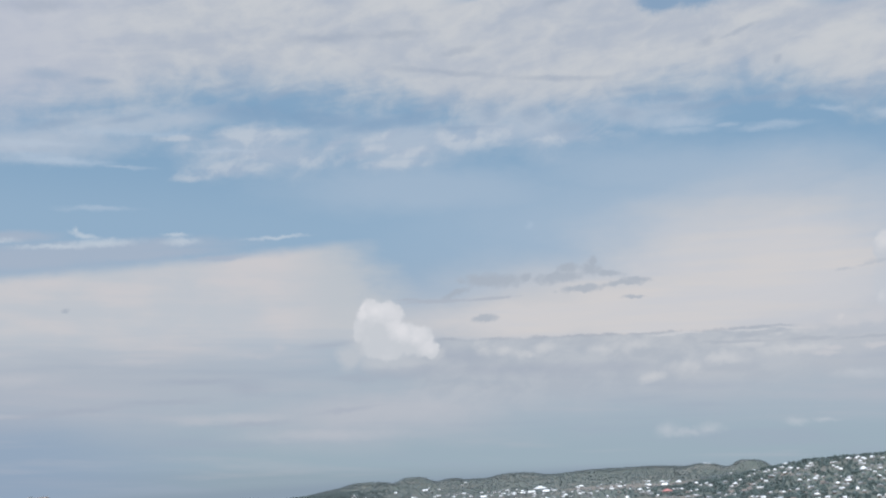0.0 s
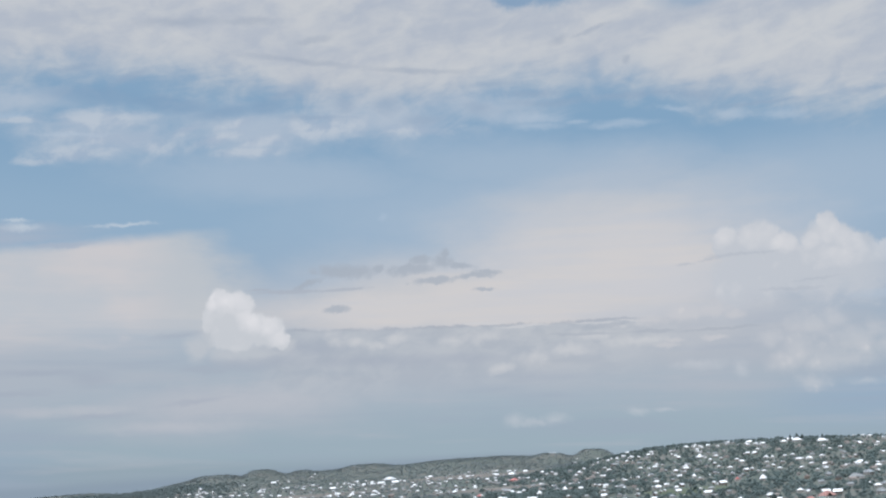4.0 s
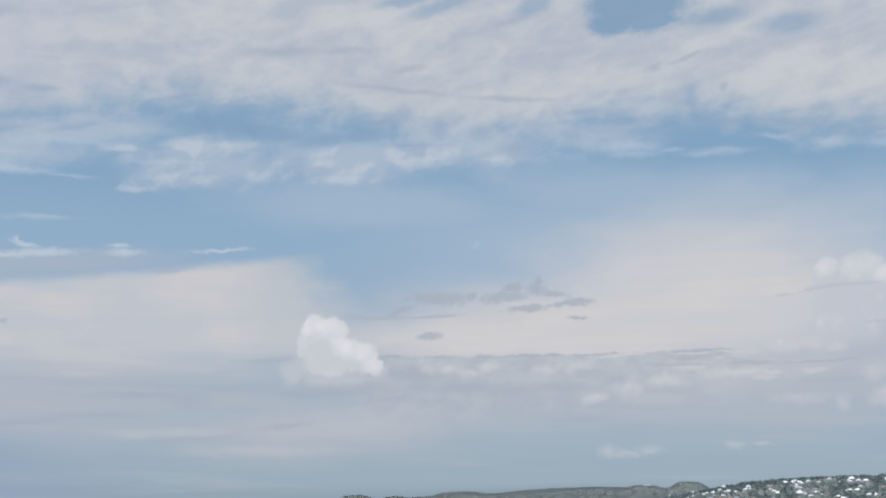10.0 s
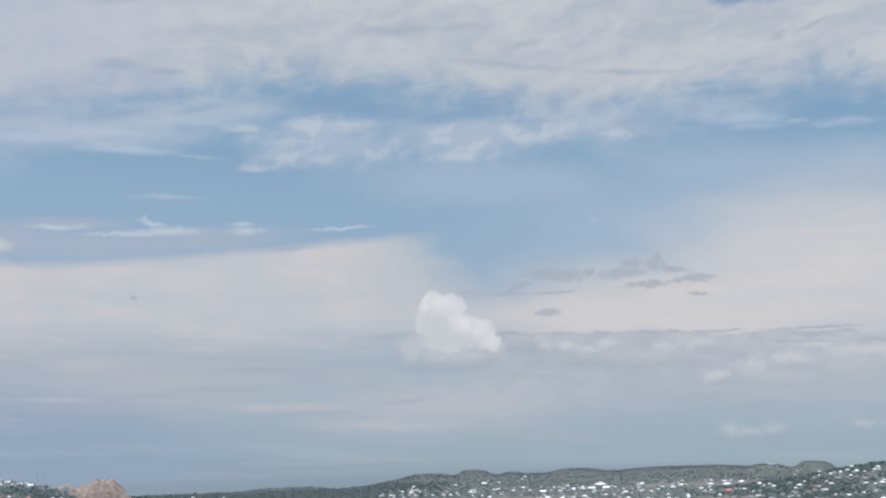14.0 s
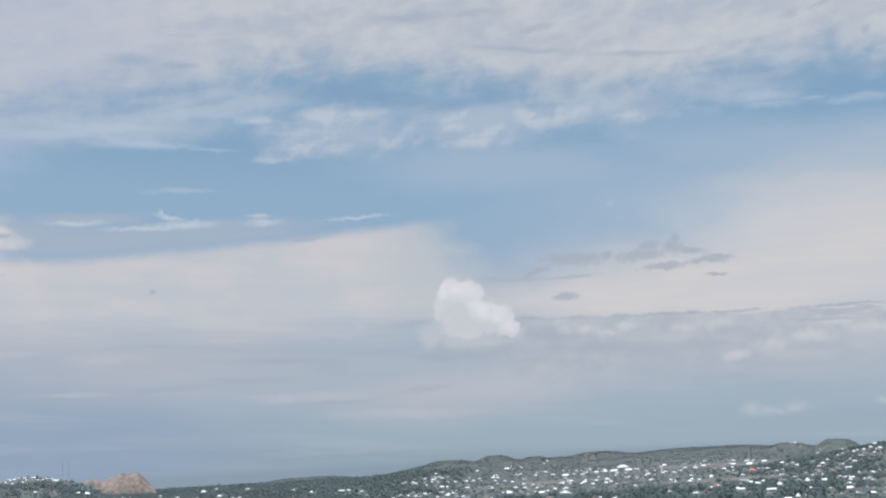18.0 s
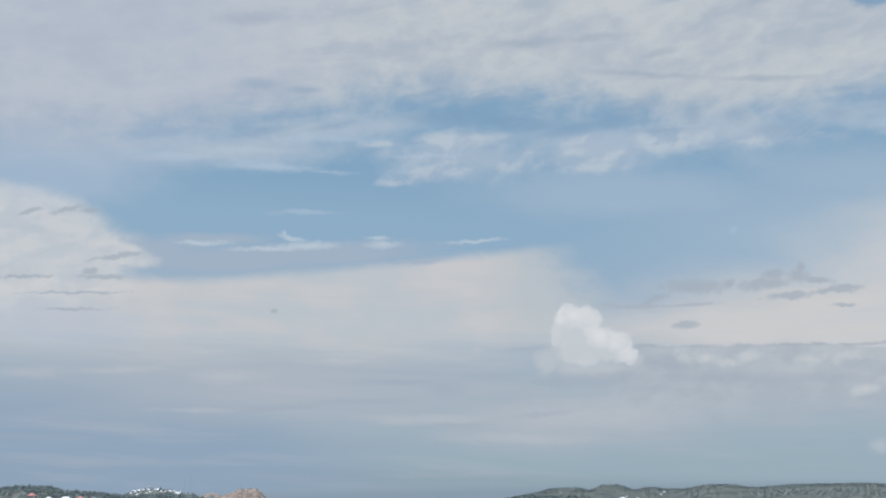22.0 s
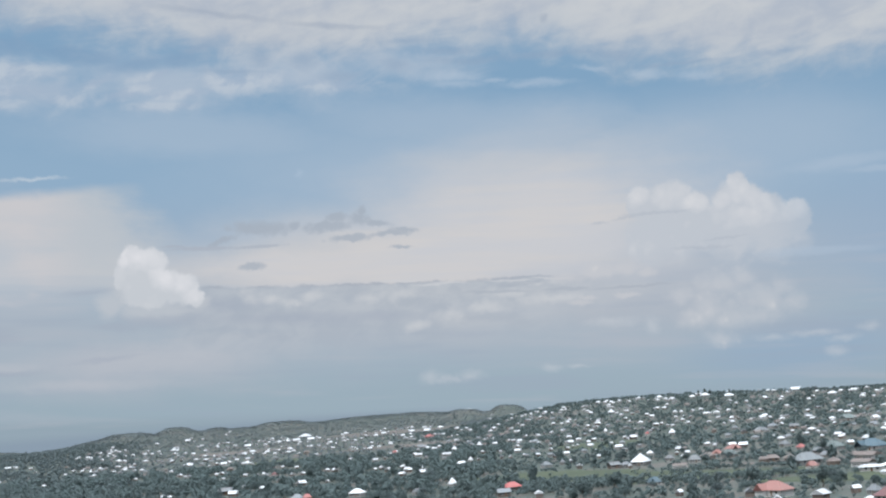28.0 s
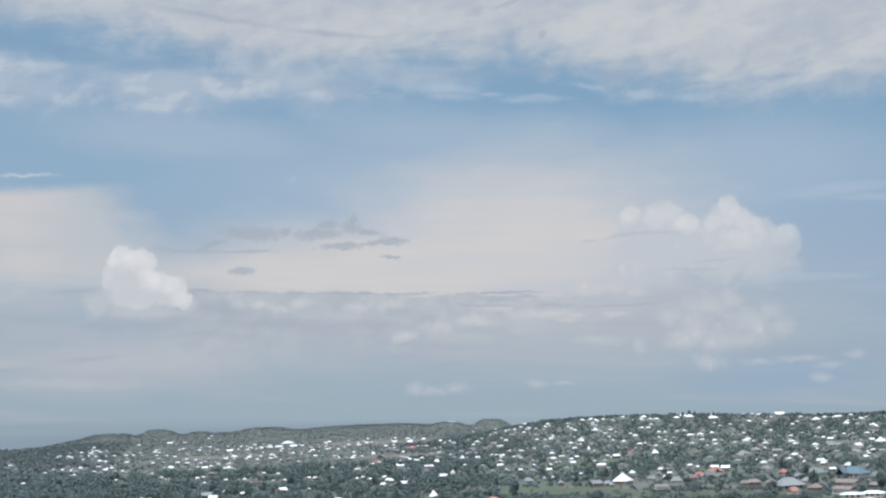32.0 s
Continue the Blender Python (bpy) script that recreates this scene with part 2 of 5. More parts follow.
# torn scraps hanging below the deck
f = w.puffs(WISPY, [(-10.48, 16.60, 5.57, 1.73, -2), (-3.70, 16.85, 6.48, 1.55, -2), (3.41, 16.99, 6.32, 1.54, -4), (8.66, 17.25, 5.01, 1.05, -5), (-16.18, 18.06, 6.37, 0.82, 5), (-21.97, 16.89, 6.90, 1.07, 1)])
sky = over(sky, w.ramp(w.math("ADD", f, w.math("ADD", centred(n_tuft, 1.0), centred(n_fibre, 0.9))), -0.2, 0.95), 0.72, lin(182, 193, 207))
f = w.puffs(WISPY, [(-10.89, 17.31, 2.78, 0.61, 0), (-10.49, 16.46, 3.22, 0.67, -2), (-12.25, 15.75, 2.17, 0.45, 6), (-14.12, 15.34, 1.14, 0.19, 2), (-8.46, 16.02, 1.32, 0.45, -2), (-14.92, 17.29, 1.29, 0.19, 2), (-6.80, 16.88, 1.03, 0.25, 21), (-5.51, 16.33, 1.77, 0.28, 14), (-4.12, 17.21, 1.33, 0.25, 15), (-2.85, 16.29, 1.47, 0.31, 4), (-3.77, 15.72, 1.77, 0.25, 0), (0.45, 16.83, 2.64, 0.62, -1), (4.82, 16.48, 2.59, 0.45, -2)])
sky = over(sky, w.ramp(w.math("ADD", f, w.math("ADD", centred(n_tuft, 1.5), centred(n_fibre, 0.8))), -0.4, 0.9), 0.6, w.mix(w.ramp(n_tuft, 0.42, 0.62), lin(168, 182, 201), lin(194, 202, 212)))
f = w.puffs(WISPY, [(-20.76, 16.08, 3.01, 0.24, -2), (-17.48, 15.84, 1.54, 0.11, -3), (-18.74, 13.83, 1.92, 0.14, 0), (-18.16, 17.50, 1.96, 0.22, 2), (11.12, 16.51, 2.07, 0.30, -5), (15.15, 15.78, 1.85, 0.19, -3), (-21.71, 16.84, 2.99, 0.21, 1), (-12.22, 16.64, 2.03, 0.11, 1)])
f = w.math("MAXIMUM", f, w.puffs(WISPY, [(11.24, 16.11, 1.46, 0.25, -3), (13.30, 16.12, 0.88, 0.17, -3), (21.07, 15.57, 0.99, 0.22, -5), (23.30, 15.25, 1.11, 0.27, -6), (15.91, 15.85, 1.74, 0.19, -4), (18.25, 16.24, 0.86, 0.17, -14)]))
sky = over(sky, w.ramp(w.math("ADD", f, centred(n_tuft, 1.2)), -0.4, 0.95), 0.45, lin(184, 198, 214))
# blue and grey tears in the deck
f = w.puffs(WISPY, [(12.14, 23.27, 3.34, 1.64, -1), (10.59, 22.49, 1.43, 0.69, -9), (12.75, 22.52, 1.94, 0.64, 3)])
sky = over(sky, w.ramp(w.math("ADD", f, w.math("ADD", centred(n_tuft, 0.7), centred(n_fine, 0.3))), -0.12, 0.5), 0.85, lin(124, 155, 186))
f = w.puffs(WISPY, [(6.63, 23.79, 1.44, 0.61, 18), (2.01, 24.19, 2.67, 0.49, 14), (-0.41, 24.40, 1.82, 0.38, 4), (16.07, 22.20, 2.13, 0.53, 2), (19.71, 21.37, 2.03, 0.67, 0), (-11.27, 18.57, 2.94, 0.56, 0), (-7.77, 18.13, 2.96, 0.45, -7), (-4.83, 17.71, 2.08, 0.39, 6), (-2.73, 17.92, 1.48, 0.51, 5)])
sky = over(sky, w.ramp(w.math("ADD", f, w.math("ADD", centred(n_tuft, 1.1), centred(n_fibre, 0.6))), -0.2, 0.8), 0.6, lin(128, 158, 188))
f = w.puffs(WISPY, [(1.28, 17.89, 0.65, 0.56, 4), (3.48, 17.80, 0.76, 0.56, -6), (5.21, 16.89, 1.30, 0.33, 1), (-1.79, 18.53, 1.04, 0.25, 15), (9.08, 18.38, 1.27, 0.22, 0), (10.99, 17.74, 1.67, 0.19, -4), (8.23, 17.30, 0.85, 0.33, -7), (-0.11, 17.30, 2.06, 0.17, -3), (-20.90, 17.80, 1.65, 0.19, 9), (-17.31, 18.19, 1.56, 0.19, 10), (-9.47, 19.47, 1.18, 0.22, 22), (-12.11, 19.80, 1.47, 0.19, 7), (-21.17, 20.07, 1.65, 0.37, 2), (-18.97, 19.93, 1.12, 0.22, 1)])
f = w.math("MAXIMUM", f, w.puffs(WISPY, [(15.98, 17.15, 2.61, 0.22, -2), (19.43, 16.76, 1.43, 0.22, -11), (22.50, 15.87, 2.50, 0.14, -3), (18.01, 17.09, 1.15, 0.11, -5), (27.73, 15.76, 1.33, 0.16, 1), (12.18, 17.23, 2.34, 0.22, -3)]))
sky = over(sky, w.ramp(w.math("ADD", f, w.math("ADD", centred(n_tuft, 1.0), centred(n_fine, 0.4))), -0.35, 0.9), 0.55, lin(146, 167, 191))
f = w.puffs(WISPY, [(5.21, 23.10, 0.94, 0.22, 13), (12.67, 20.22, 0.71, 0.24, 12), (14.44, 20.50, 1.34, 0.13, 15), (-0.09, 21.08, 1.19, 0.22, 14), (16.13, 18.86, 0.32, 0.26, -10), (-0.77, 20.08, 3.57, 0.19, -7), (-6.95, 22.05, 2.71, 0.33, 1), (-21.73, 23.27, 1.95, 0.37, 3), (-3.33, 22.09, 1.81, 0.25, 0), (5.11, 19.33, 3.19, 0.17, -5)])
sky = over(sky, w.ramp(w.math("ADD", f, w.math("ADD", centred(n_tuft, 1.0), centred(n_fine, 0.5))), -0.3, 0.9), 0.4, lin(150, 163, 182))
# thin wisps in the clear gap
f = w.puffs(CRISP, [(-19.40, 12.52, 0.92, 0.16, -13), (-19.80, 12.72, 0.16, 0.25, 15), (-18.81, 12.16, 2.19, 0.22, 3), (-20.63, 12.01, 2.42, 0.14, 2), (-14.76, 12.20, 1.07, 0.22, -2), (-15.03, 12.51, 0.73, 0.11, -1), (-9.94, 12.32, 1.73, 0.11, 3), (-24.02, 12.25, 1.55, 0.16, 0)])
sky = over(sky, w.ramp(w.math("ADD", f, w.math("ADD", centred(n_fine, 0.5), centred(n_tuft, 0.8))), -0.3, 0.95), 0.66, lin(197, 207, 217))
f = w.puffs(WISPY, [(-20.31, 16.10, 2.31, 0.17, -2), (-21.75, 16.33, 1.44, 0.19, 2), (-25.43, 16.44, 2.82, 0.22, 0), (-15.66, 17.46, 1.77, 0.14, 3), (2.94, 12.25, 0.27, 0.22, -4)])
sky = over(sky, w.ramp(w.math("ADD", f, centred(n_tuft, 1.2)), -0.4, 1.0), 0.45, lin(176, 194, 213))
# low streaks
f = w.puffs(WISPY, [(-16.88, 6.44, 2.03, 0.16, -1), (-22.30, 5.73, 1.93, 0.35, 0), (-10.14, 6.79, 0.37, 0.22, -3), (-11.72, 6.54, 1.68, 0.19, -3), (-4.28, 3.54, 5.61, 0.95, -1), (-12.38, 3.48, 3.32, 0.27, -1), (-23.45, 6.98, 1.78, 0.19, -2), (-7.99, 2.45, 4.19, 0.33, -2)])
f = w.math("MAXIMUM", f, w.puffs(WISPY, [(-22.86, 5.73, 1.37, 0.36, 4), (-27.69, 6.00, 1.85, 0.16, 1), (-23.62, 4.08, 2.45, 0.14, 0), (-31.79, 5.85, 1.52, 0.32, 1)]))
sky = over(sky, w.ramp(w.math("ADD", f, centred(n_tuft, 1.2)), -0.5, 1.1), 0.5, lin(192, 194, 201))
f = w.puffs(WISPY, [(-20.12, 4.15, 3.95, 0.19, 3), (-11.64, 4.98, 1.11, 0.41, -3), (-13.69, 5.34, 1.93, 0.17, -3), (-11.56, 3.16, 1.93, 0.14, 1), (-6.81, 3.59, 1.68, 0.14, 4), (-7.48, 6.87, 1.42, 0.20, 5), (2.31, 5.03, 5.25, 0.33, -3), (6.47, 4.87, 2.18, 0.28, -5), (-1.57, 5.93, 2.54, 0.45, -4), (-15.89, 4.41, 2.71, 0.14, 0)])
sky = over(sky, w.ramp(w.math("ADD", f, centred(n_tuft, 1.0)), -0.5, 1.0), 0.42, lin(160, 169, 185))
# heaped cloud standing alone, its foot fading into the grey layer
f = w.puffs(WISPY, [(-6.61, 6.14, 0.91, 0.95, 6), (-4.42, 5.78, 2.83, 0.73, -4), (-6.07, 6.79, 0.74, 1.41, -4), (-2.41, 6.13, 0.74, 0.62, -4)])
sky = over(sky, w.ramp(w.math("ADD", f, centred(n_tuft, 0.6)), -0.05, 0.75), 0.7, lin(193, 197, 203))
f = w.puffs(WISPY, [(-4.45, 5.28, 2.69, 0.48, -4), (-3.32, 5.35, 1.70, 0.39, 2), (-6.44, 5.13, 1.69, 0.28, -4)])
sky = over(sky, w.ramp(w.math("ADD", f, centred(n_tuft, 0.6)), -0.05, 0.7), 0.55, lin(165, 174, 188))
f = w.puffs(CRISP, [(-5.20, 8.03, 1.14, 1.19, -4), (-4.62, 8.11, 1.03, 1.02, -4), (-5.45, 8.58, 0.63, 0.62, -4), (-5.98, 7.74, 0.46, 1.02, -11), (-4.63, 6.98, 1.71, 1.30, -4), (-3.61, 6.97, 1.14, 1.07, -4), (-2.99, 6.82, 0.85, 1.01, -4), (-2.51, 6.33, 0.51, 0.62, -4), (-4.95, 6.44, 1.28, 0.67, -4)])
heap = w.math("ADD", f, w.math("MULTIPLY", w.math("SUBTRACT", n_heap, 0.12), 0.4))
inner = w.puffs(CRISP, [(-5.06, 7.01, 1.28, 1.24, 16), (-3.82, 6.36, 1.48, 0.62, -4), (-5.93, 6.78, 0.57, 0.84, -4)])
crest = w.puffs(CRISP, [(-4.89, 8.41, 1.26, 0.68, -23), (-3.07, 7.22, 0.57, 0.96, 21), (-4.09, 7.45, 0.85, 0.62, -28), (-5.86, 8.47, 0.26, 0.73, -13), (-2.61, 6.51, 0.57, 0.56, -4)])
lit = w.math("ADD", w.math("MULTIPLY", n_heap, 1.1), w.math("SUBTRACT", w.math("MULTIPLY", w.ramp(crest, -0.3, 0.8), 0.75), w.math("MULTIPLY", w.ramp(inner, -0.2, 0.8), 0.28)))
lit = w.math("SUBTRACT", lit, w.ramp(w.math("ADD", EL, centred(n_tuft, 1.0)), 6.3, 5.3, 0.0, 0.45))
shade = w.mix(w.ramp(lit, -0.3, 0.8, smooth=False), lin(199, 203, 209), lin(223, 223, 227))
soft_foot = w.ramp(w.math("ADD", EL, centred(n_tuft, 1.2)), 4.8, 5.9)
sky = over(sky, w.math("MULTIPLY", w.ramp(heap, -0.03, 0.24), soft_foot), 0.94, shade)
# small heaps along the grey layer
f = w.puffs(CRISP, [(0.07, 6.21, 0.85, 0.62, -4), (3.02, 6.07, 0.90, 0.56, 5), (7.54, 5.89, 1.36, 0.47, -1), (5.96, 5.80, 0.83, 0.33, -5), (8.46, 4.27, 1.03, 0.33, 10), (9.99, 4.69, 1.60, 0.60, 7), (11.75, 4.86, 1.83, 0.54, 1), (13.01, 5.50, 1.30, 0.38, -1), (15.29, 5.06, 2.26, 0.32, -3), (14.37, 5.90, 2.04, 0.16, -4), (2.38, 5.78, 1.12, 0.28, -4), (1.13, 6.02, 0.56, 0.34, -4)])
heap = w.math("ADD", f, w.math("ADD", w.math("MULTIPLY", n_heap, 0.9), centred(n_tuft, 0.9)))
sky = over(sky, w.ramp(heap, -0.2, 0.9), 0.74, lin(203, 205, 209))
f = w.puffs(WISPY, [(9.76, 6.22, 1.61, 0.08, -2), (7.47, 6.51, 1.37, 0.07, -2), (13.09, 6.14, 1.56, 0.08, -4), (15.17, 6.11, 1.27, 0.08, -6)])
sky = over(sky, w.ramp(w.math("ADD", f, centred(n_tuft, 0.7)), -0.1, 0.6), 0.6, lin(206, 207, 211))
f = w.puffs(WISPY, [(13.79, 5.95, 1.70, 0.14, -1), (12.49, 5.64, 1.99, 0.11, -3), (14.52, 6.26, 1.42, 0.08, -3), (19.25, 5.27, 2.48, 0.08, -1), (16.03, 5.47, 1.41, 0.11, -3)])
sky = over(sky, w.ramp(w.math("ADD", f, centred(n_tuft, 0.7)), -0.1, 0.6), 0.6, lin(170, 177, 188))
# great heaped cloud: a grey body, crests lit from above
body = w.puffs(CRISP, [(20.02, 9.32, 0.95, 1.06, -4), (21.42, 9.42, 1.38, 1.17, -4), (22.59, 8.78, 1.09, 1.00, -4), (24.73, 8.83, 1.66, 1.43, -5), (24.82, 9.71, 0.70, 0.88, -5), (25.90, 8.32, 1.59, 1.14, -25), (27.37, 7.79, 0.89, 1.14, -5), (23.56, 7.81, 4.66, 1.38, -5), (20.92, 7.44, 2.20, 1.95, -4), (25.63, 6.69, 2.89, 1.78, -4)])
f = w.math("ADD", body, w.math("MULTIPLY", w.math("SUBTRACT", n_heap, 0.1), 0.35))
crest = w.puffs(CRISP, [(19.88, 9.75, 0.84, 0.73, -4), (21.38, 9.70, 1.27, 0.84, 6), (24.79, 9.60, 0.97, 0.93, -5), (23.98, 9.03, 0.98, 0.55, 36), (25.67, 8.81, 1.35, 0.60, -43), (22.70, 9.13, 0.82, 0.55, -4), (27.36, 8.28, 0.84, 0.76, -5), (24.94, 8.12, 1.87, 0.71, -5)])
lit = w.math("ADD", w.math("MULTIPLY", n_heap, 1.6), w.ramp(crest, -0.35, 0.7))
shade = w.mix(w.ramp(lit, -0.1, 1.3, smooth=False), lin(193, 198, 206), lin(217, 217, 220))
sky = over(sky, w.math("MULTIPLY", w.ramp(f, -0.03, 0.24), w.ramp(w.math("ADD", EL, centred(n_tuft, 3.0)), 5.4, 7.4)), w.ramp(AZ, 28.5, 25.5, 0.5, 0.92), shade)
# lower heaps of the same cloud
f = w.puffs(CRISP, [(23.49, 5.05, 1.66, 0.77, -4), (24.45, 5.26, 1.07, 0.60, -4), (26.31, 4.59, 0.79, 0.87, -4), (26.72, 3.75, 0.88, 0.76, -4), (24.57, 3.33, 2.50, 0.82, 1), (23.16, 2.37, 1.20, 0.49, -3), (21.42, 4.62, 1.09, 0.72, -3), (22.15, 3.47, 1.08, 0.66, -3), (22.74, 3.99, 1.35, 1.10, -3), (25.43, 4.10, 1.58, 1.09, -4)])
heap = w.math("ADD", f, w.math("ADD", w.math("MULTIPLY", n_heap, 1.0), centred(n_tuft, 0.9)))
sky = over(sky, w.ramp(heap, -0.3, 0.85), w.ramp(n_heap, -0.08, 0.28, 0.45, 0.92), lin(206, 207, 211))
f = w.puffs(CRISP, [(27.63, 2.24, 1.58, 0.24, -3), (28.88, 1.88, 1.01, 0.27, 2), (28.45, 1.29, 0.86, 0.37, -3), (30.06, 2.31, 0.75, 0.32, -3), (25.54, 2.19, 1.05, 0.27, -3), (19.95, 3.31, 0.44, 0.83, -3), (18.03, 3.69, 1.66, 0.39, -3), (10.78, 1.49, 0.90, 0.42, -2), (8.81, 1.63, 0.73, 0.48, -2), (9.70, 1.42, 1.41, 0.28, -2), (14.84, 1.60, 0.73, 0.25, -3), (16.23, 1.59, 0.84, 0.19, -3)])
heap = w.math("ADD", f, w.math("ADD", w.math("MULTIPLY", n_heap, 0.8), centred(n_tuft, 0.9)))
sky = over(sky, w.ramp(heap, -0.25, 1.0), 0.5, lin(197, 202, 209))
f = w.puffs(CRISP, [(17.76, 6.17, 1.73, 0.56, 0), (18.89, 6.22, 1.39, 0.50, -3), (19.98, 5.88, 0.94, 0.39, -3), (16.06, 5.98, 1.13, 0.34, -3), (19.00, 4.87, 0.94, 0.17, -3), (17.04, 4.92, 0.67, 0.17, -3), (16.55, 4.72, 1.12, 0.22, -3)])
heap = w.math("ADD", f, w.math("ADD", w.math("MULTIPLY", n_heap, 0.8), centred(n_tuft, 0.5)))
sky = over(sky, w.ramp(heap, -0.15, 0.7), 0.75, w.mix(w.ramp(n_heap, 0.0, 0.3), lin(199, 200, 205), lin(213, 211, 212)))
# thin bright streaks in the blue at the far right
f = w.puffs(WISPY, [(29.87, 10.13, 3.76, 0.43, 0), (28.22, 6.09, 3.55, 0.27, -3), (31.35, 9.57, 2.24, 0.27, -6)])
sky = over(sky, w.ramp(w.math("ADD", f, centred(n_fibre, 0.6)), -0.1, 0.8), 0.42, lin(178, 193, 210))
# small grey scud
f = w.puffs(CRISP, [(0.86, 9.59, 1.77, 0.37, -3), (-1.05, 9.11, 0.80, 0.17, 18), (2.49, 9.60, 0.40, 0.23, -5), (4.28, 9.51, 1.47, 0.31, 3), (4.63, 9.90, 0.56, 0.28, -5), (5.80, 9.76, 0.56, 0.39, -5), (5.96, 10.17, 0.25, 0.31, -5), (6.67, 9.49, 0.89, 0.20, -6), (5.34, 8.85, 1.29, 0.20, 1), (7.32, 8.97, 1.27, 0.19, 0), (8.08, 9.10, 0.77, 0.14, -6), (7.82, 8.23, 0.66, 0.10, -5), (0.28, 7.71, 0.77, 0.20, -1), (-20.27, 8.92, 0.21, 0.16, -1)])
f = w.math("MAXIMUM", f, w.puffs(CRISP, [(-32.13, 13.42, 0.67, 0.13, 16), (-30.45, 13.59, 0.90, 0.16, 18), (-29.34, 13.61, 0.59, 0.14, 3), (-29.24, 10.69, 0.37, 0.22, 3), (-28.70, 10.44, 1.33, 0.14, 2), (-27.95, 11.48, 1.62, 0.14, 11), (-32.32, 10.34, 1.53, 0.11, 3), (-29.97, 9.65, 2.37, 0.08, 2), (-29.92, 8.87, 1.83, 0.08, 2)]))
sky = over(sky, w.ramp(w.math("ADD", f, w.math("ADD", centred(n_fine, 1.0), centred(n_tuft, 1.0))), -0.25, 0.6), 0.75, lin(166, 175, 187))
f = w.puffs((AZ, w.math("ADD", EL, centred(n_rag, 0.3))), [(-2.08, 8.73, 2.23, 0.13, -1), (0.64, 8.70, 1.59, 0.10, 1), (-3.51, 8.89, 0.75, 0.08, -4)])
sky = over(sky, w.ramp(w.math("ADD", f, centred(n_fine, 0.9)), -0.1, 0.6), 0.65, lin(170, 177, 189))
f = w.puffs(CRISP, [(17.91, 8.53, 0.56, 0.11, -4), (19.13, 8.68, 0.95, 0.11, 6), (20.73, 8.77, 1.94, 0.11, -1), (22.67, 6.88, 1.63, 0.11, -4), (23.79, 7.19, 1.35, 0.08, 1)])
sky = over(sky, w.ramp(w.math("ADD", f, w.math("ADD", centred(n_fine, 0.9), centred(n_tuft, 1.0))), -0.2, 0.8), 0.5, lin(176, 183, 194))
# bright thin cloud overhead, out of sight, added as bluish fill for the land
sky = w.mix(w.ramp(EL, 30.0, 62.0, 0.0, 0.85), sky, w.mix(n_soft, (2.7, 3.05, 3.45, 1), (4.2, 4.6, 5.0, 1)))
# hazy lowland past the edge of the ground
sky = w.mix(w.math("MULTIPLY", w.ramp(EL, 0.3, -0.25), w.ramp(AZ, 12.0, 2.0, 0.15, 1.0)), sky, lin(141, 157, 173))
glow = w.node("ShaderNodeBackground")
w.plug(glow.inputs[0], sky)
glow.inputs[1].default_value = 1.0
w.plug(w.node("ShaderNodeOutputWorld").inputs[0], glow.outputs[0])
world.cycles.sampling_method = "MANUAL"
world.cycles.sample_map_resolution = 256

# ---------------------------------------------------------------- materials
def material(name, rough=0.8, metal=0.0, spec=0.3):
    m = bpy.data.materials.new(name)
    m.use_nodes = True
    g = Graph(m.node_tree)
    b = m.node_tree.nodes["Principled BSDF"]
    b.inputs["Roughness"].default_value, b.inputs["Metallic"].default_value = rough, metal
    b.inputs["Specular IOR Level"].default_value = spec
    return m, g, b


def mat_mottled(name, dark, light, scale, rough=0.8, metal=0.0, spec=0.3, vary=0.25, bump=0.0, fine=9.0):
    """Two tones mottled by noise at two scales, with each object a little lighter or darker."""
    m, g, b = material(name, rough, metal, spec)
    at = g.node("ShaderNodeTexCoord").outputs["Object"]
    n = g.math("ADD", g.math("MULTIPLY", g.noise(at, scale, 5, 0.6), 0.65), g.math("MULTIPLY", g.noise(at, scale * fine, 3, 0.6), 0.35))
    c = g.mix(g.ramp(n, 0.34, 0.66), (*dark, 1), (*light, 1))
    if vary:
        rnd = g.node("ShaderNodeObjectInfo").outputs["Random"]
        c = g.mix(1.0, c, g.mix(rnd, (1 - vary, 1 - vary, 1 - vary, 1), (1 + vary, 1 + vary, 1 + vary, 1)), "MULTIPLY")
    g.plug(b.inputs["Base Color"], c)
    if bump:
        k = g.node("ShaderNodeBump")
        k.inputs["Strength"].default_value, k.inputs["Distance"].default_value = bump, 0.3
        g.plug(k.inputs["Height"], n)
        g.plug(b.inputs["Normal"], k.outputs[0])
    return m


def mat_roof(name, base, worn, rough=0.45, metal=0.0, spec=0.5):
    """Corrugated sheet: fine ribs in relief, streaks of wear."""
    m, g, b = material(name, rough, metal, spec)
    at = g.node("ShaderNodeTexCoord").outputs["Object"]
    n = g.noise(g.vec("MULTIPLY", at, (1.0, 0.25, 1.0)), 0.9, 5, 0.65)
    rnd = g.math("MULTIPLY_ADD", g.node("ShaderNodeNewGeometry").outputs["Random Per Island"], 0.8, g.math("MULTIPLY", g.node("ShaderNodeObjectInfo").outputs["Random"], 0.5))
    c = g.mix(g.ramp(g.math("ADD", n, g.math("MULTIPLY", g.math("SUBTRACT", rnd, 0.6), 0.45)), 0.44, 0.8), (*base, 1), (*worn, 1))
    g.plug(b.inputs["Base Color"], c)
    wave = g.node("ShaderNodeTexWave")
    wave.inputs["Scale"].default_value = 3.0
    g.plug(wave.inputs["Vector"], at)
    k = g.node("ShaderNodeBump")
    k.inputs["Strength"].default_value, k.inputs["Distance"].default_value = 0.25, 0.03
    g.plug(k.inputs["Height"], wave.outputs["Fac"])
    g.plug(b.inputs["Normal"], k.outputs[0])
    return m


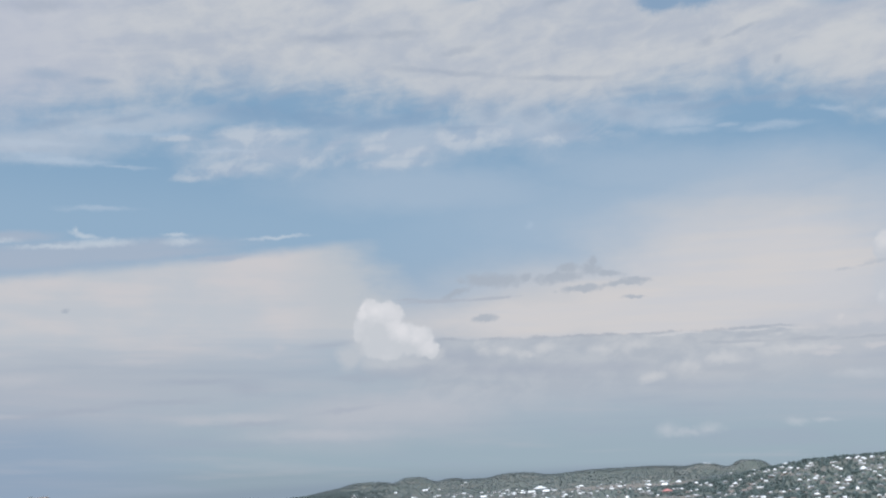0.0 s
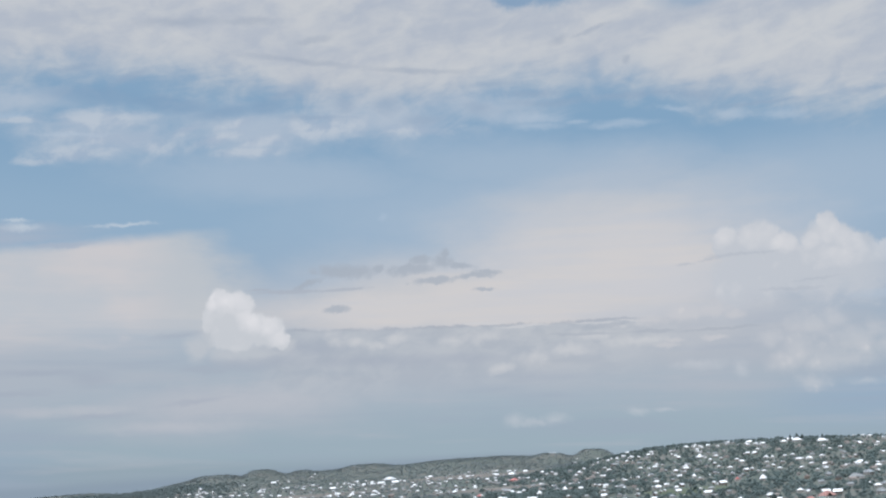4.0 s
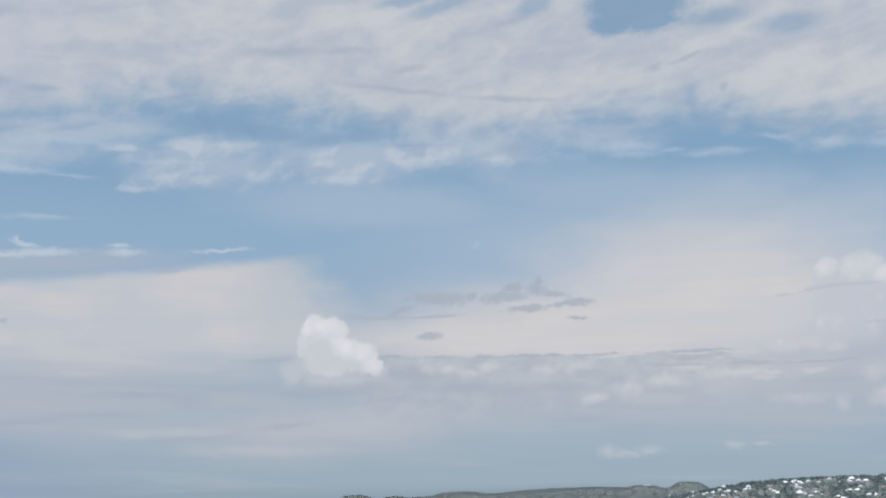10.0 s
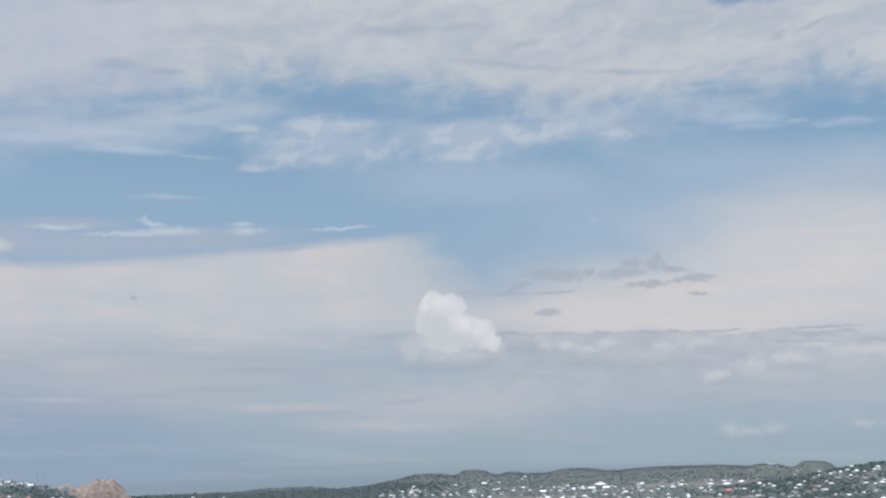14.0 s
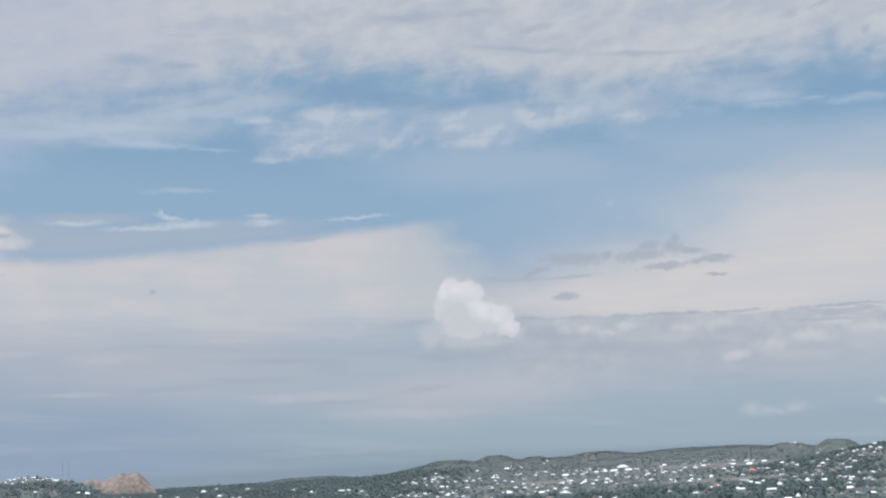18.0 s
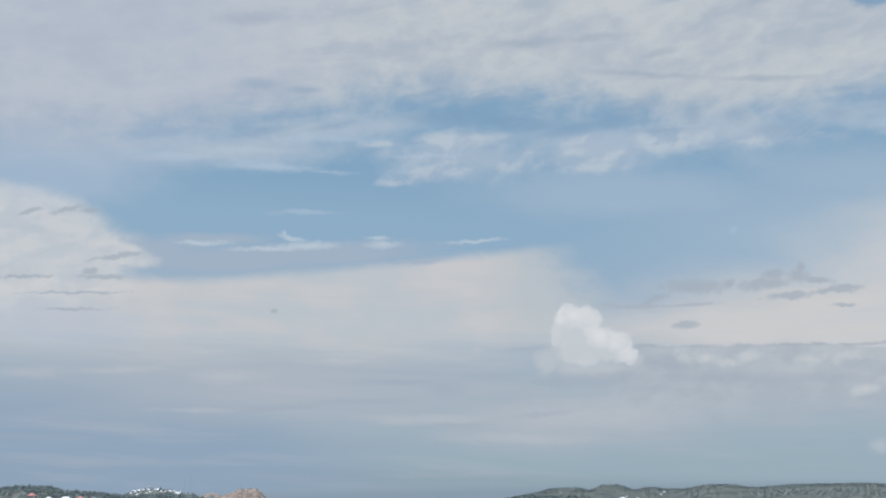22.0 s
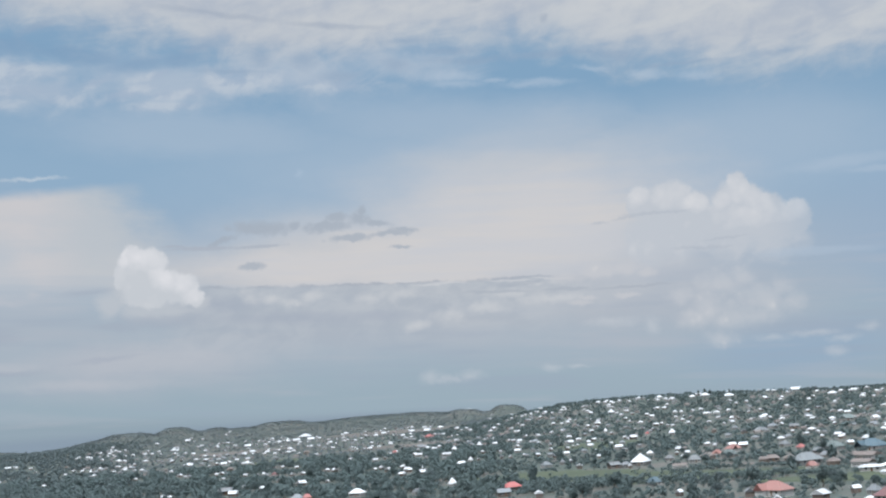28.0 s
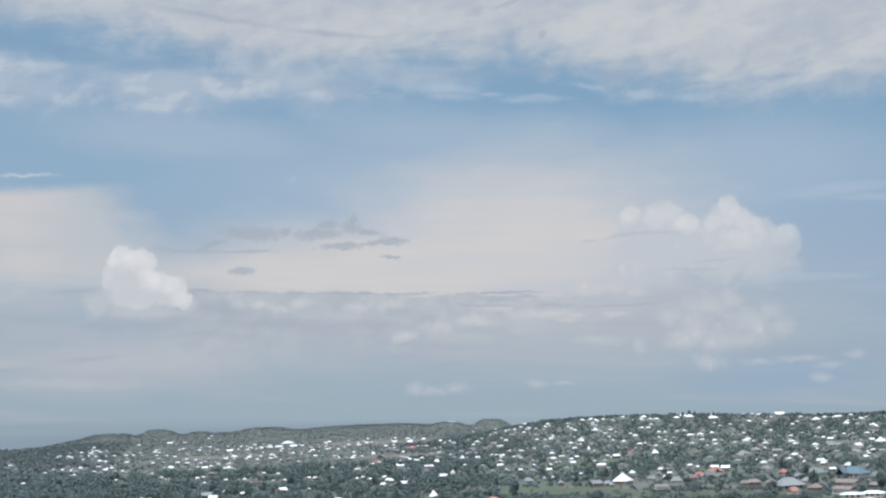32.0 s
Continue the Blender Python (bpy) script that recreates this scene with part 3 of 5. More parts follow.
def mat_ground():
    m, g, b = material("grass_and_earth", 0.95, 0, 0.1)
    at = g.node("ShaderNodeTexCoord").outputs["Object"]
    big = g.noise(at, 0.006, 5, 0.6)
    mid = g.noise(at, 0.03, 5, 0.65)
    small = g.noise(at, 0.35, 4, 0.6)
    green = g.mix(g.ramp(small, 0.3, 0.7), (0.072, 0.086, 0.08, 1), (0.096, 0.11, 0.096, 1))
    earth = g.mix(g.ramp(small, 0.3, 0.7), (0.1, 0.096, 0.09, 1), (0.15, 0.137, 0.123, 1))
    f = g.ramp(g.math("ADD", g.math("MULTIPLY", big, 0.5), g.math("MULTIPLY", mid, 0.5)), 0.47, 0.6)
    g.plug(b.inputs["Base Color"], g.mix(f, green, earth))
    return m


def mat_leaf(name, dark, light):
    m, g, b = material(name, 0.75, 0, 0.25)
    isle = g.node("ShaderNodeNewGeometry").outputs["Random Per Island"]
    rnd = g.node("ShaderNodeObjectInfo").outputs["Random"]
    at = g.node("ShaderNodeTexCoord").outputs["Object"]
    n = g.noise(at, 0.02, 3, 0.6)
    f = g.math("ADD", g.math("MULTIPLY", isle, 0.3), g.math("ADD", g.math("MULTIPLY", rnd, 0.2), g.math("MULTIPLY", n, 0.6)))
    c = g.mix(g.ramp(f, 0.15, 0.95, smooth=False), (*dark, 1), (*light, 1))
    g.plug(b.inputs["Base Color"], c)
    # light coming through the leaves
    thin = g.node("ShaderNodeBsdfTranslucent")
    g.plug(thin.inputs[0], c)
    both = g.node("ShaderNodeMixShader")
    both.inputs[0].default_value = 0.34
    g.plug(both.inputs[1], b.outputs[0])
    g.plug(both.inputs[2], thin.outputs[0])
    g.plug(m.node_tree.nodes["Material Output"].inputs[0], both.outputs[0])
    return m


GROUND = mat_ground()
LEAF = mat_leaf("leaves", (0.093, 0.128, 0.13), (0.134, 0.172, 0.166))
LEAF_DARK = mat_leaf("dark_leaves", (0.1, 0.13, 0.137), (0.14, 0.173, 0.172))
# leaves of the far woods: distance haze mixed into the colour, paler and bluer
LEAF_HAZED = mat_leaf("hazed_leaves", (0.112, 0.139, 0.148), (0.138, 0.163, 0.168))
MEADOW = mat_mottled("meadow_grass", (0.06, 0.074, 0.052), (0.086, 0.1, 0.067), 0.02, 0.9, 0, 0.1, 0, 0, 12)
YARD = mat_mottled("bare_earth", (0.1, 0.093, 0.086), (0.145, 0.132, 0.12), 0.02, 0.95, 0, 0.1, 0, 0, 12)
BARK = mat_mottled("bark", (0.06, 0.05, 0.04), (0.14, 0.11, 0.09), 2.0)
ROCK = mat_mottled("bare_rock", (0.095, 0.08, 0.071), (0.25, 0.185, 0.155), 0.09, vary=0.1, bump=0.8, fine=4.0)
WALL = mat_mottled("plaster", (0.24, 0.235, 0.23), (0.36, 0.35, 0.335), 0.5, vary=0.3)
WALL_BRICK = mat_mottled("burnt_brick", (0.14, 0.115, 0.1), (0.22, 0.185, 0.165), 0.6, vary=0.25)
WALL_WHITE = mat_mottled("white_plaster", (0.4, 0.395, 0.385), (0.55, 0.545, 0.53), 0.5, vary=0.1)
ROOF_BRIGHT = mat_roof("bright_sheet", (0.74, 0.75, 0.77), (0.42, 0.43, 0.44), 0.4)
ROOF_GREY = mat_roof("weathered_sheet", (0.2, 0.215, 0.23), (0.13, 0.13, 0.13), 0.55)
ROOF_RUST = mat_roof("rusty_sheet", (0.2, 0.17, 0.155), (0.14, 0.11, 0.1), 0.7)
ROOF_RED = mat_roof("red_painted_sheet", (0.4, 0.11, 0.1), (0.3, 0.12, 0.11), 0.45)
ROOF_ORANGE = mat_roof("orange_painted_sheet", (0.3, 0.14, 0.12), (0.24, 0.135, 0.12), 0.55)
ROOF_BLUE = mat_roof("blue_painted_sheet", (0.055, 0.11, 0.145), (0.08, 0.115, 0.135), 0.5)
ROOF_PALE = mat_roof("pale_grey_sheet", (0.18, 0.195, 0.205), (0.14, 0.145, 0.145), 0.55)
ROOF_MAROON = mat_roof("dull_red_sheet", (0.16, 0.075, 0.075), (0.13, 0.075, 0.075), 0.55)
ROOF_GREEN = mat_roof("green_painted_sheet", (0.13, 0.16, 0.155), (0.11, 0.135, 0.13), 0.55)
PANE = mat_mottled("dark_pane", (0.03, 0.035, 0.04), (0.05, 0.055, 0.06), 1.0, 0.15, 0, 0.5, 0)
TIMBER = mat_mottled("door_timber", (0.12, 0.07, 0.045), (0.2, 0.13, 0.08), 1.5)


# ---------------------------------------------------------------- the lie of the land
def smooth(v):
    v = np.clip(v, 0, 1)
    return v * v * (3 - 2 * v)


def ripple(x, y):
    return np.sin(x * 0.011 + 1.3) * np.cos(y * 0.009 - 0.4) + 0.5 * np.sin(x * 0.027 - y * 0.019) + 0.3 * np.sin(x * 0.05 + y * 0.043 + 2)


SPREAD = 1.3


def land(x, y):
    """Height of the ground: a knoll, a valley, a long slope opposite, hills and a wooded range behind."""
    x, y = np.asarray(x, float) / SPREAD, np.asarray(y, float) / SPREAD
    r, a = np.hypot(x, y), np.degrees(np.arctan2(x, y))
    knoll = 43.75 * np.exp(-(r / 112) ** 2)
    to_right = smooth((a - 8.0) / 9.0)
    to_left = smooth((-21.2 - a) / 4.2)
    to_plain = smooth((-6.6 - a) / 4.0) * (1 - to_left)
    centre = 1 - np.clip(to_right + to_left + to_plain, 0, 1)
    top = 38.0 - 13.0 * smooth((a - 18) / 13)
    h_right = top * np.clip((r - 950) / 950, 0, 1) ** 1.75 * (1 - 0.8 * smooth((r - 1950) / 700))
    h_centre = 33.0 * np.clip((r - 1450) / 1750, 0, 1) ** 1.5 * (1 - 0.5 * smooth((r - 3500) / 900))
    h_plain = 13.0 * smooth((r - 1150) / 1500) * (1 - smooth((r - 2900) / 800))
    h_left = (50.5 - 7.5 * smooth((a + 29.5) / 2.5)) * smooth((r - 650) / 1050) * (1 - 0.6 * smooth((r - 1750) / 700))
    z = to_right * h_right + centre * h_centre + to_plain * h_plain + to_left * h_left
    # knobs of the far range: bearing, distance, half width in degrees, height
    for az, d, wide, high in ((-3.75, 3450, 0.8, 17), (-6.0, 3500, 1.1, 10), (-1.85, 3400, 0.5, 6), (1.3, 3300, 1.2, 10.5), (6.4, 3350, 2.6, 6.5),
                              (10.4, 3060, 0.8, 11), (12.55, 3120, 0.85, 21.5), (-12.9, 3600, 2.4, 17), (-26.0, 2650, 1.75, 41), (-31.6, 1900, 1.6, 11), (-23.75, 2500, 0.9, 20), (35.0, 2400, 4.3, 13)):
        z = z + high * np.exp(-((a - az) / wide) ** 4) * np.exp(-((r - d) / 260) ** 2)
    rough = smooth((r - 350) / 300)
    return SPREAD * (knoll + z + rough * (0.7 * ripple(x, y) + 0.6))


def seat(x, y):
    return float(land(x, y))


def build_ground():
    xs = np.concatenate([np.linspace(-5200, -2100, 40)[:-1], np.linspace(-2100, 2500, 240)[:-1], np.linspace(2500, 5200, 30)])
    ys = np.concatenate([np.linspace(-5200, -300, 36)[:-1], np.linspace(-300, 3000, 180)[:-1], np.linspace(3000, 4900, 76)[:-1], np.linspace(4900, 5200, 4)])
    gx, gy = np.meshgrid(xs, ys)
    gz = land(gx, gy)
    nx, ny = len(xs), len(ys)
    i = (np.arange(ny - 1)[:, None] * nx + np.arange(nx - 1)[None, :]).ravel()
    faces = np.stack([i, i + 1, i + nx + 1, i + nx], -1)
    me = bpy.data.meshes.new("ground")
    me.from_pydata(np.stack([gx.ravel(), gy.ravel(), gz.ravel()], -1).tolist(), [], faces.tolist())
    me.materials.append(GROUND)
    me.polygons.foreach_set("use_smooth", [True] * len(me.polygons))
    return tagged(new("ground", me), "rolling ground of rough grass and bare brown earth", "ground", kind="structure")


build_ground()


# ---------------------------------------------------------------- builders
def mesh_of(name, verts, faces, mat, smooth_shade=False):
    me = bpy.data.meshes.new(name)
    me.from_pydata(verts, [], faces)
    me.materials.append(mat)
    if smooth_shade:
        me.polygons.foreach_set("use_smooth", [True] * len(me.polygons))
    me.update()
    return me


def put(name, me, parent, at=(0, 0, 0), label=""):
    ob = new(name, me)
    ob.parent = parent
    ob.location = at
    if label:
        ob["label"] = label
    return ob


def box(x0, x1, y0, y1, z0, z1):
    v = [(x, y, z) for z in (z0, z1) for y in (y0, y1) for x in (x0, x1)]
    return v, [(0, 2, 3, 1), (4, 5, 7, 6), (0, 1, 5, 4), (2, 6, 7, 3), (0, 4, 6, 2), (1, 3, 7, 5)]


def join(*solids):
    vs, fs = [], []
    for v, f in solids:
        k = len(vs)
        vs += v
        fs += [tuple(i + k for i in face) for face in f]
    return vs, fs


def limb(a, b, ra, rb, sides=6):
    a, b = Vector(a), Vector(b)
    ax = (b - a).normalized()
    e1 = ax.orthogonal().normalized()
    e2 = ax.cross(e1)
    vs = [tuple(p + (e1 * math.cos(k * 2 * math.pi / sides) + e2 * math.sin(k * 2 * math.pi / sides)) * r) for p, r in ((a, ra), (b, rb)) for k in range(sides)]
    return vs, [(k, (k + 1) % sides, sides + (k + 1) % sides, sides + k) for k in range(sides)]


def roof_solid(wx, wy, z, rise, ridge, over=0.6, thick=0.18):
    """A hipped roof with overhang and thickness; ridge is the ridge's length as a share of the width (1: gables, 0: a pyramid)."""
    x, y = wx / 2 + over, wy / 2 + over
    half = ridge * (x if ridge >= 1 else wx / 2)
    drop = over * rise / (wy / 2)
    outer = [(-x, -y, z - drop), (x, -y, z - drop), (x, y, z - drop), (-x, y, z - drop), (-half, 0, z + rise), (half, 0, z + rise)]
    inner = [(vx, vy, vz - thick) for vx, vy, vz in outer]
    f = [(0, 1, 5, 4), (2, 3, 4, 5), (1, 2, 5), (3, 0, 4)]
    f += [tuple(i + 6 for i in reversed(q)) for q in f[:]]
    f += [(1, 0, 6, 7), (2, 1, 7, 8), (3, 2, 8, 9), (0, 3, 9, 6)]
    return outer + inner, f


def make_house(wx, wy, high, rise, ridge, roof_mat, wall_mat, label, wing=0.0, windows=3, over=0.6):
    """A single-storey house: walls with plinth, hipped or gabled sheet roof, door, windows with sills."""
    thing = tagged(new("house"), label, "house", "houses of the town")
    solids = [box(-wx / 2, wx / 2, -wy / 2, wy / 2, -2.5, high)]
    roofs = [roof_solid(wx, wy, high, rise, ridge, over)]
    if ridge >= 1:
        for s in (-1, 1):
            e = s * wx / 2
            v = [(e, -wy / 2, high), (e, wy / 2, high), (e, 0, high + rise - 0.2), (e - s * 0.2, -wy / 2, high), (e - s * 0.2, wy / 2, high), (e - s * 0.2, 0, high + rise - 0.2)]
            solids.append((v, [(0, 1, 2), (5, 4, 3), (0, 3, 4, 1), (1, 4, 5, 2), (2, 5, 3, 0)]))
    put("wall", mesh_of("wall", *join(*solids), wall_mat), thing)
    roof = put("roof", mesh_of("roof", *join(*roofs), roof_mat), thing)
    put("ridge_cap", mesh_of("ridge_cap", *box(-max(ridge, 0.04) * wx / 2, max(ridge, 0.04) * wx / 2, -0.18, 0.18, high + rise - 0.08, high + rise + 0.06), roof_mat), roof)
    if wing:
        wv, wf = box(-wing / 2, wing / 2, -wy / 2 - 3.2, -wy / 2 + 0.05, -2.5, high)
        put("wing_wall", mesh_of("wall", [(vx - wx * 0.22, vy, vz) for vx, vy, vz in wv], wf, wall_mat), thing)
        rv, rf = roof_solid(wy / 2 + 3.2 + 0.5, wing, high, rise * 0.72, 1.0, over * 0.7)
        put("wing_roof", mesh_of("roof", [(vy - wx * 0.22, -vx - (wy / 2 + 3.2) / 2, vz) for vx, vy, vz in rv], rf, roof_mat), thing)
    slots = np.linspace(-wx / 2, wx / 2, windows + 3)[1:-1]
    pane = mesh_of("window", *box(-0.6, 0.6, -0.05, 0.05, 0, 1.2), PANE)
    sill = mesh_of("sill", *box(-0.75, 0.75, -0.16, 0.05, -0.12, 0), WALL_WHITE)
    for k, sx in enumerate(slots):
        if wing and abs(sx + wx * 0.22) < wing / 2 + 0.7:
            continue
        if k == len(slots) // 2:
            put("door", mesh_of("door", *box(-0.5, 0.5, -0.05, 0.05, 0.1, 2.2), TIMBER), thing, (sx, -wy / 2 - 0.02, 0))
        else:
            win = put("window", pane, thing, (sx, -wy / 2 - 0.02, 1.0))
            put("sill", sill, win)
    return thing


BRIGHT_L = "low house with a bright galvanised sheet roof among trees"
KINDS = {}


def kind(key, *args, **more):
    KINDS[key] = make_house(*args, **more)


kind("w1", 11, 8, 2.9, 2.4, 0.35, ROOF_BRIGHT, WALL, BRIGHT_L)
kind("w2", 9, 7, 2.8, 1.9, 1.0, ROOF_BRIGHT, WALL_BRICK, BRIGHT_L)
kind("w3", 13, 8, 3.0, 2.6, 0.5, ROOF_BRIGHT, WALL_WHITE, BRIGHT_L, wing=4.5)
kind("w4", 9, 9, 2.9, 4.2, 0.04, ROOF_BRIGHT, WALL, "square house with a steep bright pyramid roof of sheet metal")
kind("w5", 20, 7, 3.1, 1.7, 1.0, ROOF_BRIGHT, WALL, "long building with a bright gabled sheet roof", windows=6)
kind("w6", 6, 5, 2.6, 1.3, 1.0, ROOF_BRIGHT, WALL_BRICK, "small hut with a bright sheet roof", windows=1)
kind("g1", 11, 8, 2.9, 2.5, 0.35, ROOF_GREY, WALL, "house with a weathered grey sheet roof among trees")
kind("g2", 9, 7, 2.8, 1.9, 1.0, ROOF_GREY, WALL_BRICK, "brick house with a grey gabled sheet roof")
kind("g3", 14, 9, 3.0, 3.4, 0.3, ROOF_GREEN, WALL, "house with a grey-green hipped sheet roof", wing=5)
kind("c1", 13, 9, 3.0, 3.2, 0.35, ROOF_PALE, WALL, "house with a pale grey hipped sheet roof")
kind("u1", 10, 7, 2.8, 1.8, 0.5, ROOF_RUST, WALL_BRICK, "brick house with a rusty brown sheet roof")
kind("r1", 11, 8, 2.9, 2.5, 0.4, ROOF_RED, WALL, "house with a red painted sheet roof")
kind("o1", 15, 9, 3.0, 3.3, 0.35, ROOF_ORANGE, WALL_WHITE, "house with an orange painted hipped roof", wing=5)
kind("d1", 14, 10, 3.0, 3.8, 0.25, ROOF_MAROON, WALL, "house with a dull dark red hipped roof")
kind("b1", 16, 10, 3.1, 3.6, 0.35, ROOF_BLUE, WALL, "large house with a dark blue hipped sheet roof", wing=5)
kind("k1", 18, 8, 3.4, 1.6, 1.0, ROOF_RUST, WALL_WHITE, "long pale building with a low dark brown roof", windows=6)
kind("f1", 11, 6, 2.4, 0.9, 0.6, ROOF_BRIGHT, WALL_WHITE, "low white shelter with a flat bright roof", windows=2)

HOMES = []


def plot(key, x, y, turn, size):
    """Set a copy of a house on the land."""
    h = copy_thing(KINDS[key], Matrix.Translation((x, y, seat(x, y) + 0.4)) @ Euler((0, 0, radians(turn))).to_matrix().to_4x4())
    size *= 1.0 - 0.26 * min(max((math.hypot(x, y) - 900) / 400, 0), 1)
    h.scale = (size, size, 0.45 + 0.7 * size)
    HOMES.append((x, y))



# ---------------------------------------------------------------- fields and bare ground
FIELDS = []


def patch(name, label, x, y, rx, ry, turn, mat, seed):
    """A thin, ragged-edged cover lying on the land."""
    g = np.random.default_rng(seed)
    ring, steps = 10, 48
    wob = 1 + 0.16 * np.sin(np.arange(steps) * 2 * math.pi / steps * 3 + g.uniform(0, 6)) + g.uniform(-0.09, 0.09, steps)
    vs, fs = [], []
    c, s = math.cos(radians(turn)), math.sin(radians(turn))
    for k in range(ring + 1):
        for q in range(steps):
            a = 2 * math.pi * q / steps
            u, v = math.cos(a) * rx * wob[q] * k / ring, math.sin(a) * ry * wob[q] * k / ring
            px_, py_ = x + u * c - v * s, y + u * s + v * c
            vs.append((px_, py_, seat(px_, py_) + (0.7 if k < ring else -0.6)))
    for k in range(ring):
        for q in range(steps):
            a, b = k * steps + q, k * steps + (q + 1) % steps
            fs.append((a, b, b + steps, a + steps))
    FIELDS.append((x, y, rx * 0.9, ry * 0.9, turn))
    return tagged(new(name, mesh_of(name, vs, fs, mat, True)), label, "field", kind="structure")


GRASSY, BARE = "open meadow of pale green grass", "bare trodden brown earth between houses"
patch("meadow", GRASSY, 222, 880, 75, 55, -14, MEADOW, 1)
patch("meadow", GRASSY, 300, 738, 78, 36, -22, MEADOW, 2)
patch("meadow", GRASSY, 255, 800, 40, 30, -18, MEADOW, 3)
patch("meadow", GRASSY, 394, 1300, 55, 60, -17, MEADOW, 4)
patch("meadow", GRASSY, 335, 640, 40, 26, -28, MEADOW, 5)
patch("meadow", GRASSY, 40, 1700, 70, 60, 0, MEADOW, 6)
patch("yard", BARE, 250, 1950, 130, 90, -8, YARD, 7)
patch("yard", BARE, 330, 2800, 200, 130, -6, YARD, 8)
patch("yard", BARE, 400, 790, 60, 22, -26, YARD, 9)
patch("yard", BARE, 470, 840, 40, 20, -30, YARD, 10)
patch("yard", BARE, -20, 2350, 120, 80, 0, YARD, 11)

# ---------------------------------------------------------------- houses, nearest first
plot("d1", 288, 496, -70, 1.02)
plot("f1", 282, 505, 10, 0.5)
plot("w6", 249, 535, 63, 0.77)
plot("w6", 271, 533, 35, 1.14)
plot("c1", 299, 532, -74, 0.5)
plot("w6", 299, 550, 2, 0.66)
plot("o1", 265, 571, -66, 1.09)
plot("g2", 255, 580, 71, 0.66)
plot("w6", 230, 617, 34, 0.59)
plot("w6", 169, 694, 79, 0.87)
plot("f1", 361, 625, -13, 0.68)
plot("b1", 243, 693, -8, 0.5)
plot("g2", 154, 726, -7, 0.86)
plot("f1", 367, 654, -25, 1.21)
plot("d1", 397, 641, 2, 1.12)
plot("f1", 382, 655, -45, 1.15)
plot("w1", 425, 652, -73, 0.74)
plot("r1", 167, 760, 21, 0.96)
plot("k1", 383, 691, -72, 0.82)
plot("o1", 357, 709, -48, 0.5)
plot("g1", 108, 795, 21, 0.53)
plot("o1", 437, 687, 4, 0.68)
plot("u1", 380, 724, 58, 1.11)
plot("w1", 69, 823, -40, 0.86)
plot("c1", 435, 707, -48, 1.26)
plot("c1", 374, 750, 5, 1.41)
plot("u1", 428, 730, -66, 0.88)
plot("k1", 418, 750, -71, 1.14)
plot("w4", 142, 850, 77, 0.7)
plot("k1", 309, 822, -16, 0.56)
plot("u1", 385, 798, 66, 1.11)
plot("u1", 377, 811, -27, 1.02)
plot("u1", 371, 813, 68, 0.84)
plot("g1", 416, 805, 37, 0.69)
plot("o1", 473, 782, -15, 1.08)
plot("w6", 295, 895, 75, 0.61)
plot("c1", 344, 881, -18, 0.76)
plot("g3", 484, 822, 6, 0.78)
plot("g2", 286, 910, 9, 0.99)
plot("g1", 295, 907, 9, 0.68)
plot("g1", 514, 809, 1, 1.63)
plot("g2", 440, 860, -67, 0.84)
plot("w4", 311, 915, -48, 1.34)
plot("b1", 481, 851, -65, 1.43)
plot("u1", 366, 907, -82, 1.12)
plot("w6", 267, 945, 75, 0.95)
plot("g3", 385, 908, -46, 0.88)
plot("g2", 522, 841, 52, 1.72)
plot("g1", 344, 937, -26, 0.71)
plot("g3", 469, 890, -74, 1.2)
plot("c1", 249, 987, 17, 0.69)
plot("r1", 457, 923, -87, 0.78)
plot("o1", 393, 952, -10, 0.64)
plot("w2", 38, 1033, 32, 0.84)
plot("w6", 61, 1032, 61, 0.5)
plot("w6", 369, 970, -80, 0.59)
plot("w2", 146, 1036, -12, 0.91)
plot("w6", 129, 1042, -45, 0.85)
plot("g1", 272, 1018, 72, 0.6)
plot("w6", 509, 936, -4, 0.86)
plot("w6", 284, 1032, -16, 0.52)
plot("o1", 423, 987, 14, 0.97)
plot("w6", 390, 1014, -21, 0.7)
plot("g1", 471, 983, -85, 0.93)
plot("w6", 382, 1021, 67, 0.71)
plot("w1", 366, 1048, 76, 0.79)
plot("w2", 546, 971, -93, 1.16)
plot("g2", 20, 1114, 89, 0.66)
plot("w6", 561, 967, 55, 0.72)
plot("w6", 144, 1109, 27, 0.9)
plot("w6", 347, 1067, 72, 0.5)
plot("w6", 325, 1078, -14, 0.64)
plot("w6", 144, 1121, -38, 1.01)
plot("w6", 156, 1123, -12, 1.19)
plot("w2", 457, 1042, -28, 0.99)
plot("w2", 406, 1076, -76, 0.93)
plot("w6", 128, 1143, 57, 1.21)
plot("w6", 552, 1032, -25, 0.76)
plot("g2", 296, 1132, 17, 0.57)
plot("w6", 560, 1041, -90, 0.57)
plot("w6", 552, 1068, -82, 0.68)
plot("w6", 121, 1200, -9, 0.5)
plot("w6", 150, 1201, -67, 0.78)
plot("w6", 292, 1187, -11, 0.79)
plot("w6", 36, 1221, 93, 0.99)
plot("w6", 129, 1215, -64, 0.89)
plot("w6", 264, 1197, 80, 0.79)
plot("w6", 47, 1225, 54, 0.89)
plot("w6", 256, 1203, 78, 0.9)
plot("w4", 225, 1217, -42, 0.53)
plot("w6", 81, 1235, -69, 1.1)
plot("w6", 235, 1224, 83, 0.71)
plot("w6", 679, 1050, -28, 0.51)
plot("w6", 284, 1217, -77, 0.61)
plot("d1", 18, 1254, -37, 0.57)
plot("w6", 75, 1264, 32, 0.72)
plot("w6", 344, 1260, 40, 0.95)
plot("w1", 7, 1310, 90, 0.69)
plot("o1", 702, 1116, 0, 1.14)
plot("w6", 329, 1276, 43, 0.85)
plot("w6", 669, 1140, 57, 0.53)
plot("w6", -13, 1322, -29, 0.86)
